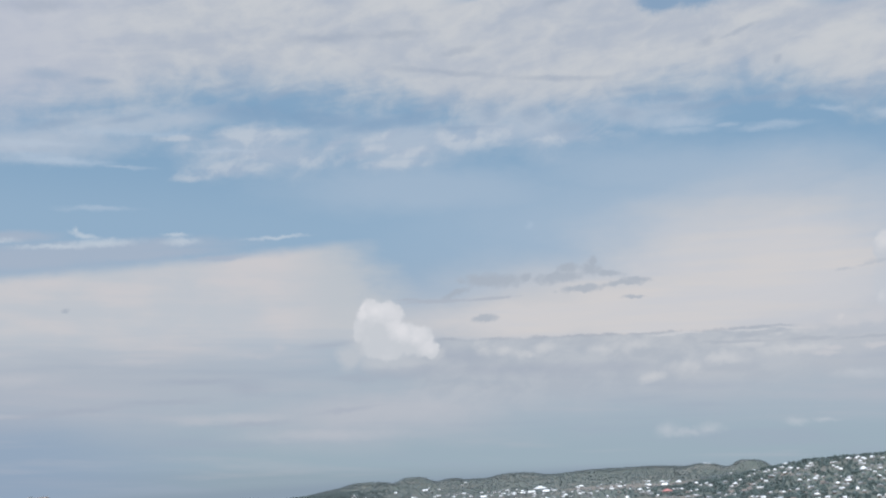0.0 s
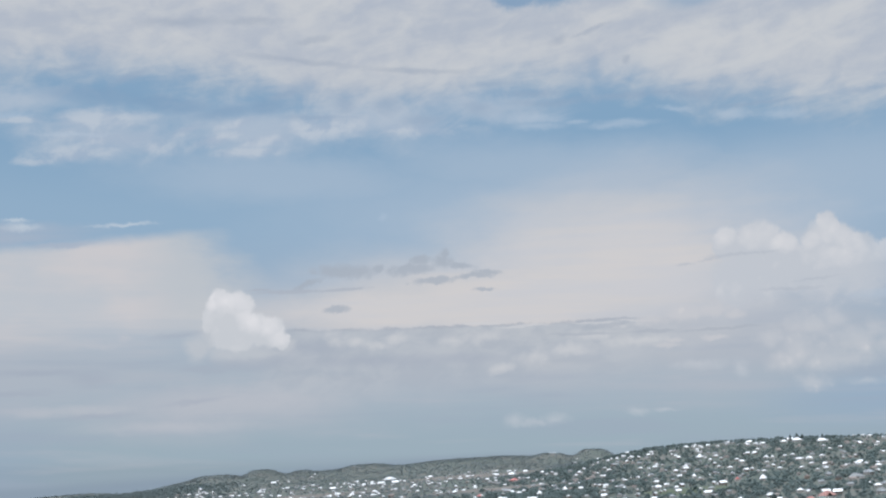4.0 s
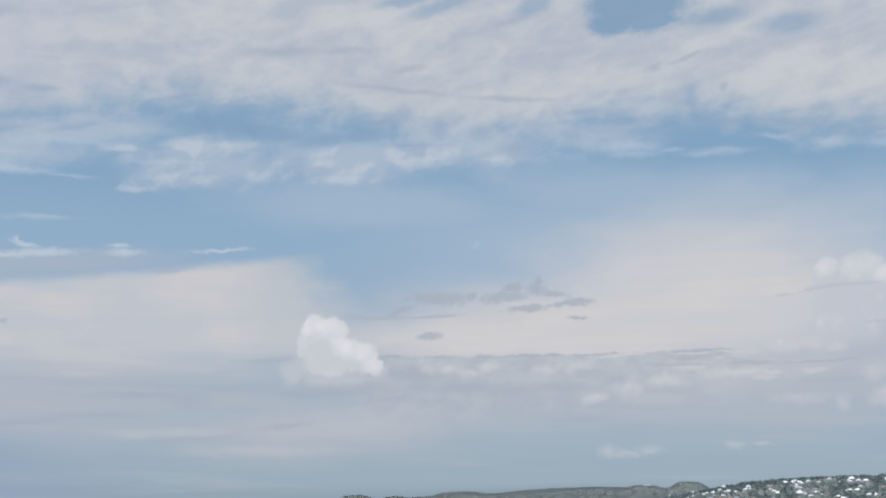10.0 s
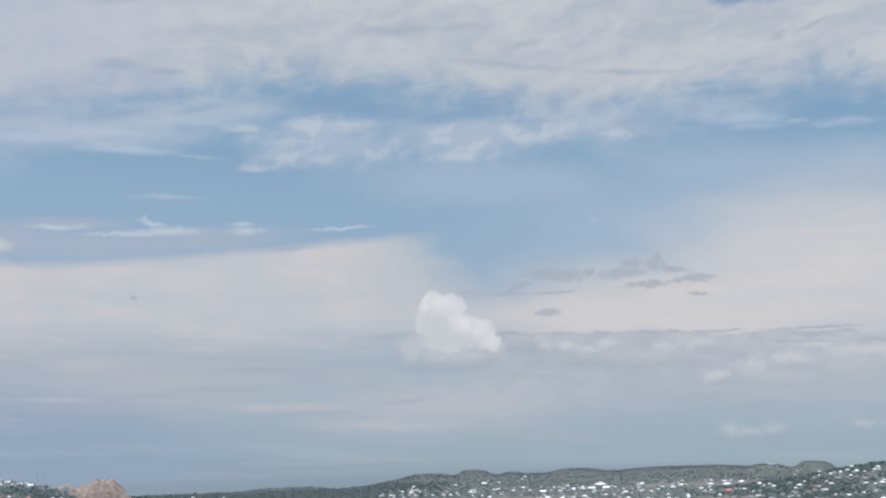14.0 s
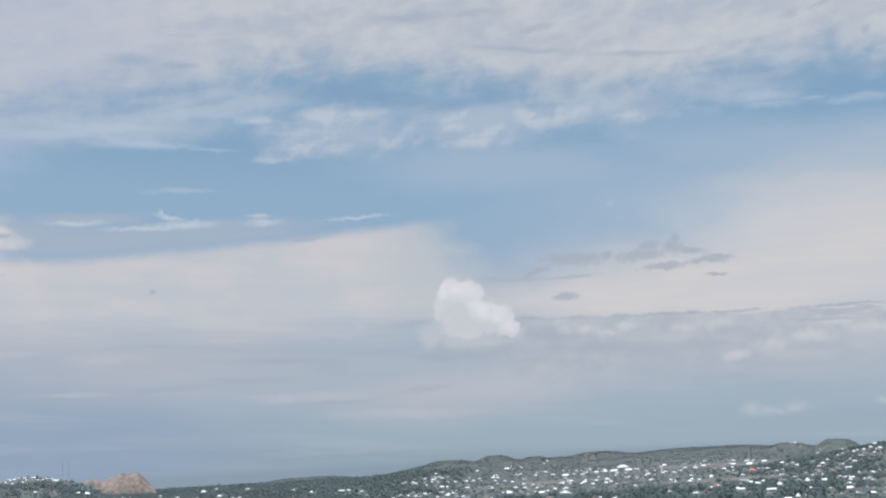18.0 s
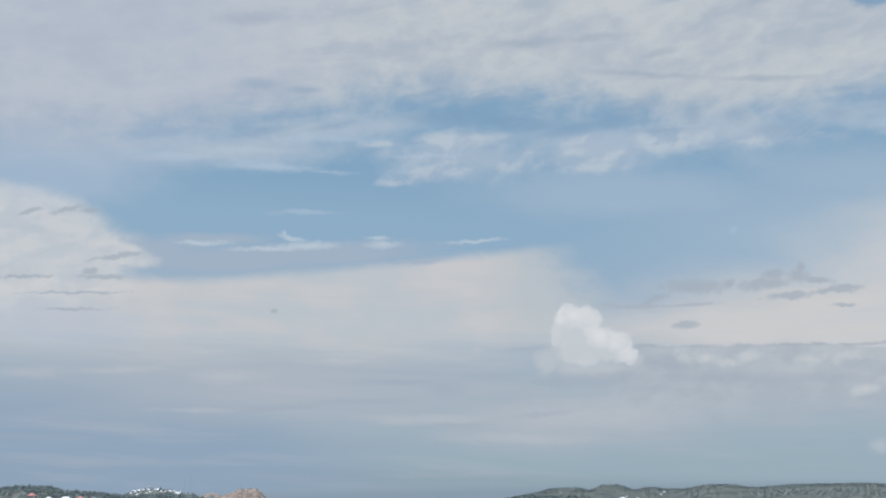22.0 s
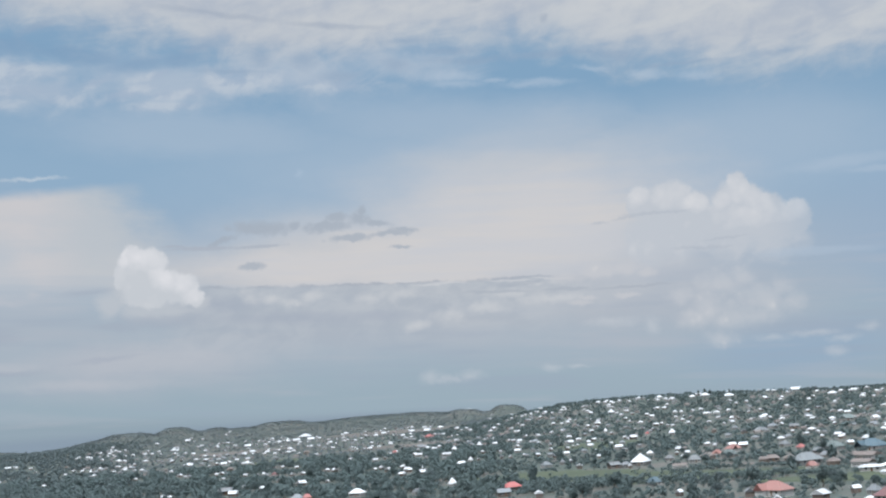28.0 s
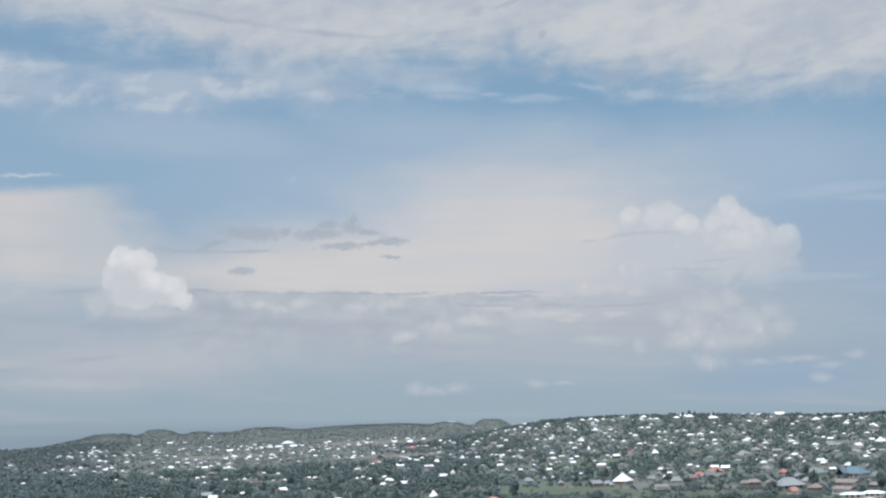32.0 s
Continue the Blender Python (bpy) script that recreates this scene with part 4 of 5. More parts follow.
plot("w6", 360, 1293, 70, 0.76)
plot("w6", 592, 1213, -21, 0.66)
plot("w6", 685, 1177, -62, 0.66)
plot("w6", 370, 1311, 47, 0.66)
plot("g1", 202, 1387, 24, 0.5)
plot("w6", 271, 1380, -75, 0.91)
plot("w6", 396, 1353, 11, 0.91)
plot("g1", 593, 1288, -84, 1.21)
plot("g2", 572, 1298, 67, 1.31)
plot("w6", -48, 1417, 0, 0.8)
plot("c1", 590, 1294, -10, 1.14)
plot("w5", 230, 1403, 3, 0.74)
plot("w2", 454, 1356, 6, 1.16)
plot("w6", 357, 1385, 72, 0.81)
plot("w6", 48, 1433, 2, 0.81)
plot("w6", -42, 1441, 57, 0.82)
plot("w6", 413, 1386, 14, 1.05)
plot("g2", 638, 1302, -22, 1.51)
plot("w6", 451, 1378, -76, 0.94)
plot("w5", 146, 1443, 30, 0.5)
plot("w6", -93, 1455, 63, 1.06)
plot("w6", -145, 1451, 5, 0.59)
plot("w5", 203, 1460, -7, 0.61)
plot("w6", 327, 1437, 48, 0.95)
plot("w6", 161, 1465, 84, 1.07)
plot("w6", 695, 1309, -89, 0.84)
plot("w6", 32, 1482, -4, 0.72)
plot("w4", 518, 1393, -22, 1.2)
plot("u1", 566, 1374, 67, 1.16)
plot("g1", 633, 1349, 36, 1.41)
plot("g1", 758, 1297, 33, 0.99)
plot("r1", 494, 1418, 74, 0.86)
plot("w6", 203, 1492, 25, 0.97)
plot("w6", -336, 1472, 15, 0.61)
plot("w6", -258, 1488, -28, 0.86)
plot("g1", 601, 1390, 3, 0.87)
plot("w3", 770, 1345, -48, 1.05)
plot("w6", 725, 1370, -30, 0.75)
plot("g2", 841, 1302, -69, 1.79)
plot("g3", 742, 1365, -34, 1.9)
plot("w6", 670, 1402, 37, 1.01)
plot("w6", 347, 1515, -46, 0.75)
plot("w4", 263, 1536, -45, 0.76)
plot("w6", 473, 1501, -75, 0.76)
plot("w6", 532, 1503, 73, 1.16)
plot("g2", 444, 1531, 18, 0.69)
plot("u1", -148, 1595, -35, 0.62)
plot("w4", 307, 1584, 75, 0.96)
plot("w6", 359, 1594, -68, 0.93)
plot("w6", 186, 1623, 27, 0.66)
plot("w4", 838, 1407, -3, 1.51)
plot("w4", 860, 1394, 61, 0.88)
plot("u1", 880, 1382, 26, 1.87)
plot("w6", 525, 1556, 74, 0.66)
plot("w2", 535, 1552, 72, 0.97)
plot("w4", 487, 1572, 73, 0.71)
plot("g1", 437, 1587, -21, 0.58)
plot("w6", -5, 1646, 86, 0.67)
plot("w2", -829, 1426, -31, 0.98)
plot("w6", 251, 1635, -38, 1.2)
plot("w6", 358, 1619, -50, 0.67)
plot("r1", 195, 1646, -11, 0.8)
plot("w3", -877, 1407, -11, 1.06)
plot("w1", 659, 1530, 39, 0.74)
plot("w6", 230, 1650, 85, 1.21)
plot("g1", 307, 1642, -69, 0.81)
plot("g2", -850, 1438, 30, 1.35)
plot("w6", 476, 1605, 9, 1.22)
plot("w5", -16, 1686, 18, 0.66)
plot("w2", 855, 1457, 1, 0.91)
plot("w5", 767, 1515, -69, 0.71)
plot("g1", -883, 1450, 89, 0.75)
plot("w6", 939, 1419, -71, 1.1)
plot("w6", 573, 1603, 8, 1.24)
plot("w6", 586, 1615, 44, 0.97)
plot("g2", 393, 1677, 79, 0.65)
plot("w2", 826, 1516, -25, 1.12)
plot("w6", 298, 1700, 83, 0.84)
plot("w6", 414, 1684, 80, 0.98)
plot("g2", -804, 1536, 86, 0.94)
plot("w3", 727, 1579, -67, 0.97)
plot("g2", -783, 1551, 119, 0.75)
plot("w6", 273, 1725, -65, 1.13)
plot("w6", 428, 1693, 71, 0.85)
plot("w6", 702, 1607, 62, 0.99)
plot("w1", 256, 1735, 52, 0.7)
plot("w6", 442, 1698, 72, 0.85)
plot("w2", 695, 1615, -53, 0.85)
plot("w6", -828, 1555, -33, 0.86)
plot("w2", -938, 1511, 0, 1.06)
plot("w6", 637, 1664, -20, 0.87)
plot("w6", -59, 1781, -55, 1.15)
plot("g1", -200, 1775, 38, 0.63)
plot("w2", 842, 1589, 63, 0.87)
plot("w6", -367, 1760, 36, 0.73)
plot("w3", -933, 1537, 46, 1.15)
plot("w2", 888, 1572, 63, 0.97)
plot("w6", 510, 1737, 15, 1.03)
plot("w6", -786, 1635, 50, 0.88)
plot("w5", -849, 1608, 8, 0.76)
plot("u1", -798, 1634, -40, 0.71)
plot("w1", 1001, 1522, -99, 1.05)
plot("o1", -767, 1657, -15, 0.53)
plot("w3", -911, 1587, -6, 1.24)
plot("r1", -894, 1597, 26, 1.3)
plot("w6", 668, 1708, 73, 1.19)
plot("w6", 580, 1740, -82, 0.89)
plot("w6", 829, 1640, -61, 1.19)
plot("g2", -975, 1558, -7, 0.99)
plot("w2", -846, 1636, 84, 0.89)
plot("w2", 535, 1767, 12, 1.19)
plot("g2", -886, 1620, 85, 1.6)
plot("w3", -942, 1592, -15, 0.9)
plot("w6", -185, 1845, 96, 0.75)
plot("w6", 154, 1864, 87, 1.06)
plot("w6", -106, 1875, 2, 0.91)
plot("w6", 769, 1718, 65, 1.07)
plot("u1", 960, 1628, 61, 1.9)
plot("w5", 713, 1750, -62, 0.84)
plot("w3", 728, 1749, -11, 0.92)
plot("w6", -407, 1850, -42, 1.23)
plot("g2", 874, 1694, 1, 0.93)
plot("w6", 798, 1736, -89, 1.24)
plot("w2", 598, 1818, 47, 0.93)
plot("w6", 176, 1914, -44, 0.78)
plot("w5", 429, 1878, 2, 0.61)
plot("r1", -1013, 1662, -4, 1.38)
plot("w6", 498, 1898, -46, 1.11)
plot("u1", 84, 1960, 1, 1.43)
plot("w6", -507, 1900, 99, 0.8)
plot("w1", 704, 1840, 64, 0.87)
plot("w2", 651, 1859, -53, 0.85)
plot("w1", 699, 1855, -52, 0.79)
plot("w6", -267, 1964, -31, 0.8)
plot("w6", 540, 1911, -80, 0.8)
plot("w6", -282, 1974, 8, 0.81)
plot("w1", 873, 1797, 32, 0.71)
plot("g1", -541, 1928, -23, 0.53)
plot("w1", 536, 1933, 9, 0.71)
plot("w2", -85, 2004, 38, 0.97)
plot("w1", -439, 1957, 70, 0.71)
plot("w1", 1054, 1711, 60, 1.15)
plot("w1", 749, 1865, -87, 0.8)
plot("w2", 643, 1913, 74, 1.09)
plot("w6", 520, 1950, 75, 0.82)
plot("w6", -216, 2006, 65, 0.82)
plot("w6", -270, 2008, 94, 0.98)
plot("w6", -259, 2009, -28, 0.82)
plot("w2", -1083, 1713, 120, 0.87)
plot("w6", 172, 2023, -71, 0.82)
plot("w6", -711, 1906, 106, 0.99)
plot("u1", 1090, 1722, -65, 1.9)
plot("w6", -251, 2022, 93, 0.82)
plot("w6", -286, 2022, 98, 0.99)
plot("w6", -687, 1927, -44, 0.83)
plot("w6", -261, 2033, 62, 1.0)
plot("w6", -828, 1880, 52, 1.16)
plot("w6", 15, 2078, -41, 1.01)
plot("g2", -735, 1948, -9, 0.67)
plot("w4", 630, 1989, -83, 1.35)
plot("w2", -218, 2079, 93, 0.9)
plot("w6", 658, 1988, 13, 1.19)
plot("w6", -210, 2087, 100, 1.19)
plot("w1", 1068, 1811, 31, 1.11)
plot("g2", -498, 2042, 102, 0.79)
plot("w2", 726, 1977, -54, 1.02)
plot("w2", -147, 2105, -34, 1.02)
plot("w6", 717, 1989, -14, 1.2)
plot("w2", 604, 2030, 17, 0.91)
plot("w6", 853, 1956, -19, 0.86)
plot("w2", -133, 2134, 91, 0.92)
plot("w6", 881, 1974, 31, 1.22)
plot("w1", 440, 2117, 22, 0.95)
plot("w6", -21, 2166, 64, 1.23)
plot("w6", 225, 2154, 79, 0.88)
plot("w1", -598, 2099, 51, 0.77)
plot("w3", 1071, 1906, -26, 0.98)
plot("g1", -576, 2113, 111, 1.06)
plot("g2", 512, 2146, 22, 1.31)
plot("w2", 542, 2159, -76, 0.96)
plot("u1", -343, 2207, 94, 0.76)
plot("r1", 334, 2229, -48, 1.81)
plot("w6", 255, 2240, 82, 0.91)
plot("w2", 954, 2046, -65, 0.97)
plot("w6", -408, 2221, -19, 0.91)
plot("w2", 1031, 2013, 37, 0.98)
plot("w1", -6, 2262, 60, 1.3)
plot("w1", 983, 2042, -30, 0.8)
plot("g2", 1227, 1905, -90, 1.47)
plot("w2", -723, 2156, 103, 0.86)
plot("w2", 959, 2066, 11, 0.98)
plot("w3", 66, 2281, -44, 0.94)
plot("w6", 580, 2215, -10, 0.93)
plot("w1", -909, 2102, 18, 1.31)
plot("w1", -102, 960, -14, 0.57)
plot("w6", -79, 1002, 17, 0.55)
plot("w6", -73, 991, 29, 0.55)
plot("g2", -27, 989, -6, 1.23)
plot("w2", -20, 959, -19, 0.77)
plot("w1", -10, 1053, 13, 0.71)
plot("w6", 3, 1019, 25, 0.64)
plot("r1", 34, 833, -10, 0.55)
plot("g1", 27, 833, -22, 0.74)
plot("u1", -34, 1523, 13, 0.99)

# far houses too small to tell apart, in one mesh
FAR = []


def far_plot(x, y, turn, wide):
    FAR.append((x, y, turn, wide))
    HOMES.append((x, y))


far_plot(293, 2275, 80, 13.3)
far_plot(604, 2234, 10, 5.6)
far_plot(649, 2229, -12, 5.6)
far_plot(657, 2231, 79, 6.8)
far_plot(1098, 2064, -66, 14.8)
far_plot(581, 2273, 40, 7.9)
far_plot(-264, 2335, -48, 9.1)
far_plot(801, 2214, 67, 10.3)
far_plot(-661, 2259, 46, 5.7)
far_plot(747, 2237, 47, 6.8)
far_plot(833, 2219, 14, 9.2)
far_plot(-455, 2326, 71, 8.0)
far_plot(822, 2227, 6, 8.1)
far_plot(559, 2307, 46, 5.8)
far_plot(-680, 2274, -23, 5.8)
far_plot(939, 2185, 12, 18.6)
far_plot(-470, 2331, 14, 9.3)
far_plot(711, 2282, 46, 7.0)
far_plot(723, 2278, 72, 9.3)
far_plot(741, 2276, -74, 8.1)
far_plot(552, 2330, 71, 5.8)
far_plot(433, 2359, 80, 7.0)
far_plot(882, 2234, -24, 11.7)
far_plot(579, 2331, -50, 7.0)
far_plot(1164, 2106, 8, 12.9)
far_plot(703, 2301, -79, 9.3)
far_plot(828, 2280, 0, 11.8)
far_plot(916, 2251, -24, 18.9)
far_plot(792, 2306, 10, 7.1)
far_plot(-542, 2377, 37, 7.1)
far_plot(155, 2445, 62, 9.5)
far_plot(1213, 2138, 36, 8.4)
far_plot(916, 2285, -27, 10.8)
far_plot(-889, 2300, 115, 6.0)
far_plot(-776, 2341, 78, 8.4)
far_plot(1078, 2271, -55, 8.5)
far_plot(435, 2484, 75, 11.0)
far_plot(335, 2508, 82, 8.6)
far_plot(1077, 2298, -58, 6.2)
far_plot(1131, 2281, -9, 21.2)
far_plot(-757, 2435, 13, 11.2)
far_plot(1075, 2339, 64, 8.7)
far_plot(628, 2496, 11, 6.2)
far_plot(-850, 2434, 17, 10.0)
far_plot(1024, 2383, 68, 11.3)
far_plot(-239, 2595, 41, 7.6)
far_plot(-224, 2600, 93, 10.2)
far_plot(-18, 2614, 17, 12.7)
far_plot(196, 2615, 89, 10.2)
far_plot(-265, 2617, -60, 6.4)
far_plot(272, 2636, -1, 7.7)
far_plot(-306, 2640, 36, 6.5)
far_plot(-1003, 2466, 88, 6.5)
far_plot(-391, 2661, 70, 6.5)
far_plot(94, 2692, -18, 15.7)
far_plot(127, 2699, -7, 14.4)
far_plot(398, 2677, -42, 14.4)
far_plot(73, 2705, 55, 10.5)
far_plot(-88, 2705, 59, 10.5)
far_plot(54, 2713, -31, 7.9)
far_plot(-188, 2740, -52, 10.7)
far_plot(-394, 2722, 94, 6.7)
far_plot(-1025, 2569, 57, 8.1)
far_plot(370, 2745, 21, 12.1)
far_plot(304, 2765, -8, 9.5)
far_plot(23, 2806, 92, 12.2)
far_plot(449, 2802, 5, 12.3)
far_plot(-342, 2837, 32, 7.0)
far_plot(-129, 2875, 1, 8.4)
far_plot(424, 2899, -3, 10.0)
far_plot(226, 2921, -4, 12.7)
far_plot(-313, 2921, 101, 8.5)
far_plot(-331, 2923, 100, 8.5)
far_plot(-808, 2833, 49, 8.6)
far_plot(125, 2959, 28, 27.8)
far_plot(-916, 2817, -41, 13.0)
far_plot(-960, 3067, -16, 7.8)
far_plot(-381, 3228, 62, 7.9)
far_plot(-166, 3250, 96, 9.5)
far_plot(-269, 3287, 32, 8.0)
far_plot(-1490, 2969, 115, 8.0)
far_plot(-190, 3373, -3, 13.1)
far_plot(-1485, 3083, -14, 8.3)
far_plot(-1595, 3068, -28, 8.4)
far_plot(740, 3574, 78, 8.9)
far_plot(-36, 1285, 29, 3.0)
far_plot(284, 1340, 44, 3.0)
far_plot(-84, 1407, 93, 3.0)
far_plot(123, 1545, 30, 3.0)
far_plot(-116, 1614, 100, 3.1)
far_plot(-68, 1725, -62, 3.4)
far_plot(-499, 1744, 75, 3.5)
far_plot(362, 1798, 77, 3.5)
far_plot(-294, 1879, 10, 3.7)
far_plot(-300, 2000, -49, 3.9)
far_plot(-367, 2041, 104, 4.0)
far_plot(485, 2107, 44, 4.2)
far_plot(122, 2259, -33, 3.3)
far_plot(612, 2232, 11, 4.5)
far_plot(504, 2287, 83, 4.6)
far_plot(365, 2358, 46, 4.6)
far_plot(544, 2372, 80, 4.7)
far_plot(-202, 2558, 69, 5.0)
far_plot(-628, 2575, 69, 5.2)
far_plot(-334, 2738, 98, 5.3)
far_plot(-966, 2652, 48, 5.5)
far_plot(-1041, 2653, 112, 5.5)
far_plot(-138, 2851, -36, 5.5)
far_plot(-369, 3096, 95, 6.1)
far_plot(-1402, 2919, 118, 6.3)
far_plot(-1462, 2912, 58, 6.3)
far_plot(-1388, 2952, 52, 6.4)
far_plot(-1446, 2960, -34, 6.4)
far_plot(-1430, 2989, -33, 6.4)
far_plot(-1420, 2999, 83, 6.4)
far_plot(-1507, 2965, 29, 6.5)
far_plot(-1500, 3027, 90, 6.5)
far_plot(-148, 3379, -32, 6.5)
far_plot(680, 3317, -11, 6.6)
far_plot(-1445, 3106, 90, 6.7)
far_plot(-1433, 3112, -39, 6.7)
far_plot(-1512, 3079, 30, 6.7)
far_plot(-1526, 3076, 26, 5.0)
far_plot(-187, 3541, 98, 6.9)
far_plot(782, 3475, -43, 6.9)
far_plot(-88, 3621, 59, 7.0)
far_plot(-1252, 3594, 51, 7.4)
far_plot(-1270, 3656, -15, 7.6)
far_plot(-82, 3889, -38, 7.6)
far_plot(755, 4028, -10, 5.9)
far_plot(743, 4034, -50, 6.0)


SEEN, SHEDS = len(FAR), []
spots = random.Random(8)
# houses crowding the hill with the tower
for _ in range(400):
    a, d = radians(spots.uniform(-27.8, -24.2)), spots.uniform(3120, 3480)
    x, y = d * math.sin(a), d * math.cos(a)
    if len(FAR) < 190 and all((x - hx) ** 2 + (y - hy) ** 2 > 250 for hx, hy in HOMES):
        far_plot(x, y, math.degrees(-a) + spots.uniform(-40, 40), spots.uniform(4.5, 7.5))
for _ in range(1500):
    a, d = radians(spots.uniform(-8, 35)), math.sqrt(spots.uniform(1150 ** 2, 3100 ** 2))
    x, y = d * math.sin(a), d * math.cos(a)
    if len(FAR) < SEEN + 480 and (a > radians(9) or d > 1700) and d < 2450 + 600 * (a < radians(9)) and all((x - hx) ** 2 + (y - hy) ** 2 > 300 for hx, hy in HOMES):
        far_plot(x, y, math.degrees(-a) + spots.uniform(-40, 40), spots.uniform(3.8, 7.5))
# sheds and outhouses beside the houses of the slope
for hx, hy in tuple(HOMES):
    a = math.degrees(math.atan2(hx, hy))
    if a > -9 and math.hypot(hx, hy) > 1150 and spots.random() < 0.5:
        b, d = spots.uniform(0, 6.283), spots.uniform(11, 20)
        x, y = hx + math.cos(b) * d, hy + math.sin(b) * d
        if all((x - qx) ** 2 + (y - qy) ** 2 > 100 for qx, qy in HOMES):
            SHEDS.append((x, y, spots.uniform(0, 90), spots.uniform(2.8, 4.6)))
BRIGHT_SET = set((q[0], q[1]) for q in FAR[:SEEN])


def near_bright(x, y):
    return (x, y) in BRIGHT_SET


def far_houses():
    g = random.Random(5)
    vs, fs, mats = [], [], []
    for x, y, turn, wide in FAR + SHEDS:
        z, c, s = seat(x, y) + 0.3, math.cos(radians(turn)), math.sin(radians(turn))
        deep = wide * 0.75
        tone = 1 if near_bright(x, y) else g.choice((1, 1, 2, 2, 3))
        for k, (v, f) in enumerate((box(-wide / 2, wide / 2, -deep / 2, deep / 2, -2, 2.8), roof_solid(wide, deep, 2.8, wide * 0.22, g.choice((0.3, 1.0)), 0.5))):
            n = len(vs)
            vs += [(x + vx * c - vy * s, y + vx * s + vy * c, z + vz) for vx, vy, vz in v]
            fs += [tuple(i + n for i in q) for q in f]
            mats += [0 if k == 0 else tone] * len(f)
    me = mesh_of("distant_houses", vs, fs, WALL)
    for roof_mat in (ROOF_BRIGHT, ROOF_GREY, ROOF_RUST):
        me.materials.append(roof_mat)
    me.polygons.foreach_set("material_index", mats)
    tagged(new("distant_houses", me), "distant small houses with bright sheet roofs", "house", kind="stuff")


far_houses()
for k in KINDS.values():
    for o in (*k.children_recursive, k):
        bpy.data.objects.remove(o)


# ---------------------------------------------------------------- bare rock hill
def rock_hill(x, y, wide, deep, high, turn):
    """A quarried hump of bare rock: a long back on one side, a broken face on the other."""
    n, m = 90, 46
    u, v = np.meshgrid(np.linspace(-1, 1, n), np.linspace(-1, 1, m))
    rise = smooth((u + 1.1) / 1.5) ** 1.15 * (1 - smooth((u - 0.46) / 0.54)) * 1.05
    body = rise * (1 - np.abs(v) ** 2.6)
    bump = np.array([noise.fractal((a * 5.0, b * 3.0, 1.7), 0.8, 2.1, 6) for a, b in zip(u.ravel(), v.ravel())]).reshape(u.shape)
    crag = np.array([noise.cell((a * 9.0, b * 5.0, 4.0)) for a, b in zip(u.ravel(), v.ravel())]).reshape(u.shape)
    h = np.clip(body * (1 + 0.12 * bump) + 0.02 * crag * (body > 0.08), 0, None)
    h = h * high - 3
    c, s = math.cos(radians(turn)), math.sin(radians(turn))
    gx, gy = u * wide / 2, v * deep / 2
    gx, gy = x + gx * c - gy * s, y + gx * s + gy * c
    gz = land(gx, gy) + h
    i = (np.arange(m - 1)[:, None] * n + np.arange(n - 1)[None, :]).ravel()
    me = mesh_of("rock_hill", np.stack([gx.ravel(), gy.ravel(), gz.ravel()], -1).tolist(), np.stack([i, i + 1, i + n + 1, i + n], -1).tolist(), ROCK)
    # scrub keeps to the long back
    me.materials.append(LEAF_DARK)
    green = (u + 0.35 * bump + 0.25 * v < -0.62) | (h > 0.93 * h.max())
    me.polygons.foreach_set("material_index", green.ravel()[i].astype(np.int32))
    return tagged(new("rock_hill", me), "bare hump of pinkish brown rock, scrub on its back", "rock")


rock_hill(-1228, 2998, 265, 150, 57, 22.3)


# ---------------------------------------------------------------- tower on the hill town
def water_tower(x, y):
    t = tagged(new("water_tower"), "white water tower on a hill of houses", "tower")
    t.location = (x, y, seat(x, y))
    for a in range(4):
        ca, sa = math.cos(math.pi / 4 + a * math.pi / 2) * 2.2, math.sin(math.pi / 4 + a * math.pi / 2) * 2.2
        put("leg", mesh_of("leg", *box(ca - 0.25, ca + 0.25, sa - 0.25, sa + 0.25, -1, 9), WALL), t)
    ring = [(math.cos(k * math.pi / 8), math.sin(k * math.pi / 8)) for k in range(16)]
    vs = [(cx * 3.2, cy * 3.2, 9) for cx, cy in ring] + [(cx * 3.2, cy * 3.2, 13) for cx, cy in ring] + [(0, 0, 14), (0, 0, 8.6)]
    fs = [(k, (k + 1) % 16, 16 + (k + 1) % 16, 16 + k) for k in range(16)] + [(16 + k, 16 + (k + 1) % 16, 32) for k in range(16)] + [((k + 1) % 16, k, 33) for k in range(16)]
    put("tank", mesh_of("tank", vs, fs, WALL_WHITE), t)


water_tower(-1512, 3092)


def radio_mast(x, y, high):
    """A thin lattice mast: three legs, rings of ties, an aerial on top."""
    t = tagged(new("radio_mast"), "thin grey steel lattice mast behind a hill", "mast", "masts behind the hill")
    t.location = (x, y, seat(x, y))
    feet = [(math.cos(k * 2.0944) * 0.9, math.sin(k * 2.0944) * 0.9) for k in range(3)]
    for fx, fy in feet:
        put("leg", mesh_of("leg", *limb((fx, fy, -1), (fx * 0.4, fy * 0.4, high), 0.08, 0.06, 5), ROOF_GREY), t)
    for k in range(1, 9):
        q = 1 - 0.6 * k / 9
        ring = [(fx * q, fy * q, high * k / 9) for fx, fy in feet]
        put("tie", mesh_of("tie", *join(*[limb(ring[a], ring[a - 1], 0.06, 0.06, 4) for a in range(3)]), ROOF_GREY), t)
    put("aerial", mesh_of("aerial", *limb((0, 0, high - 1), (0, 0, high + 5), 0.12, 0.05, 5), ROOF_GREY), t)



radio_mast(-1379, 3030, 47)
radio_mast(-1377, 3064, 56)
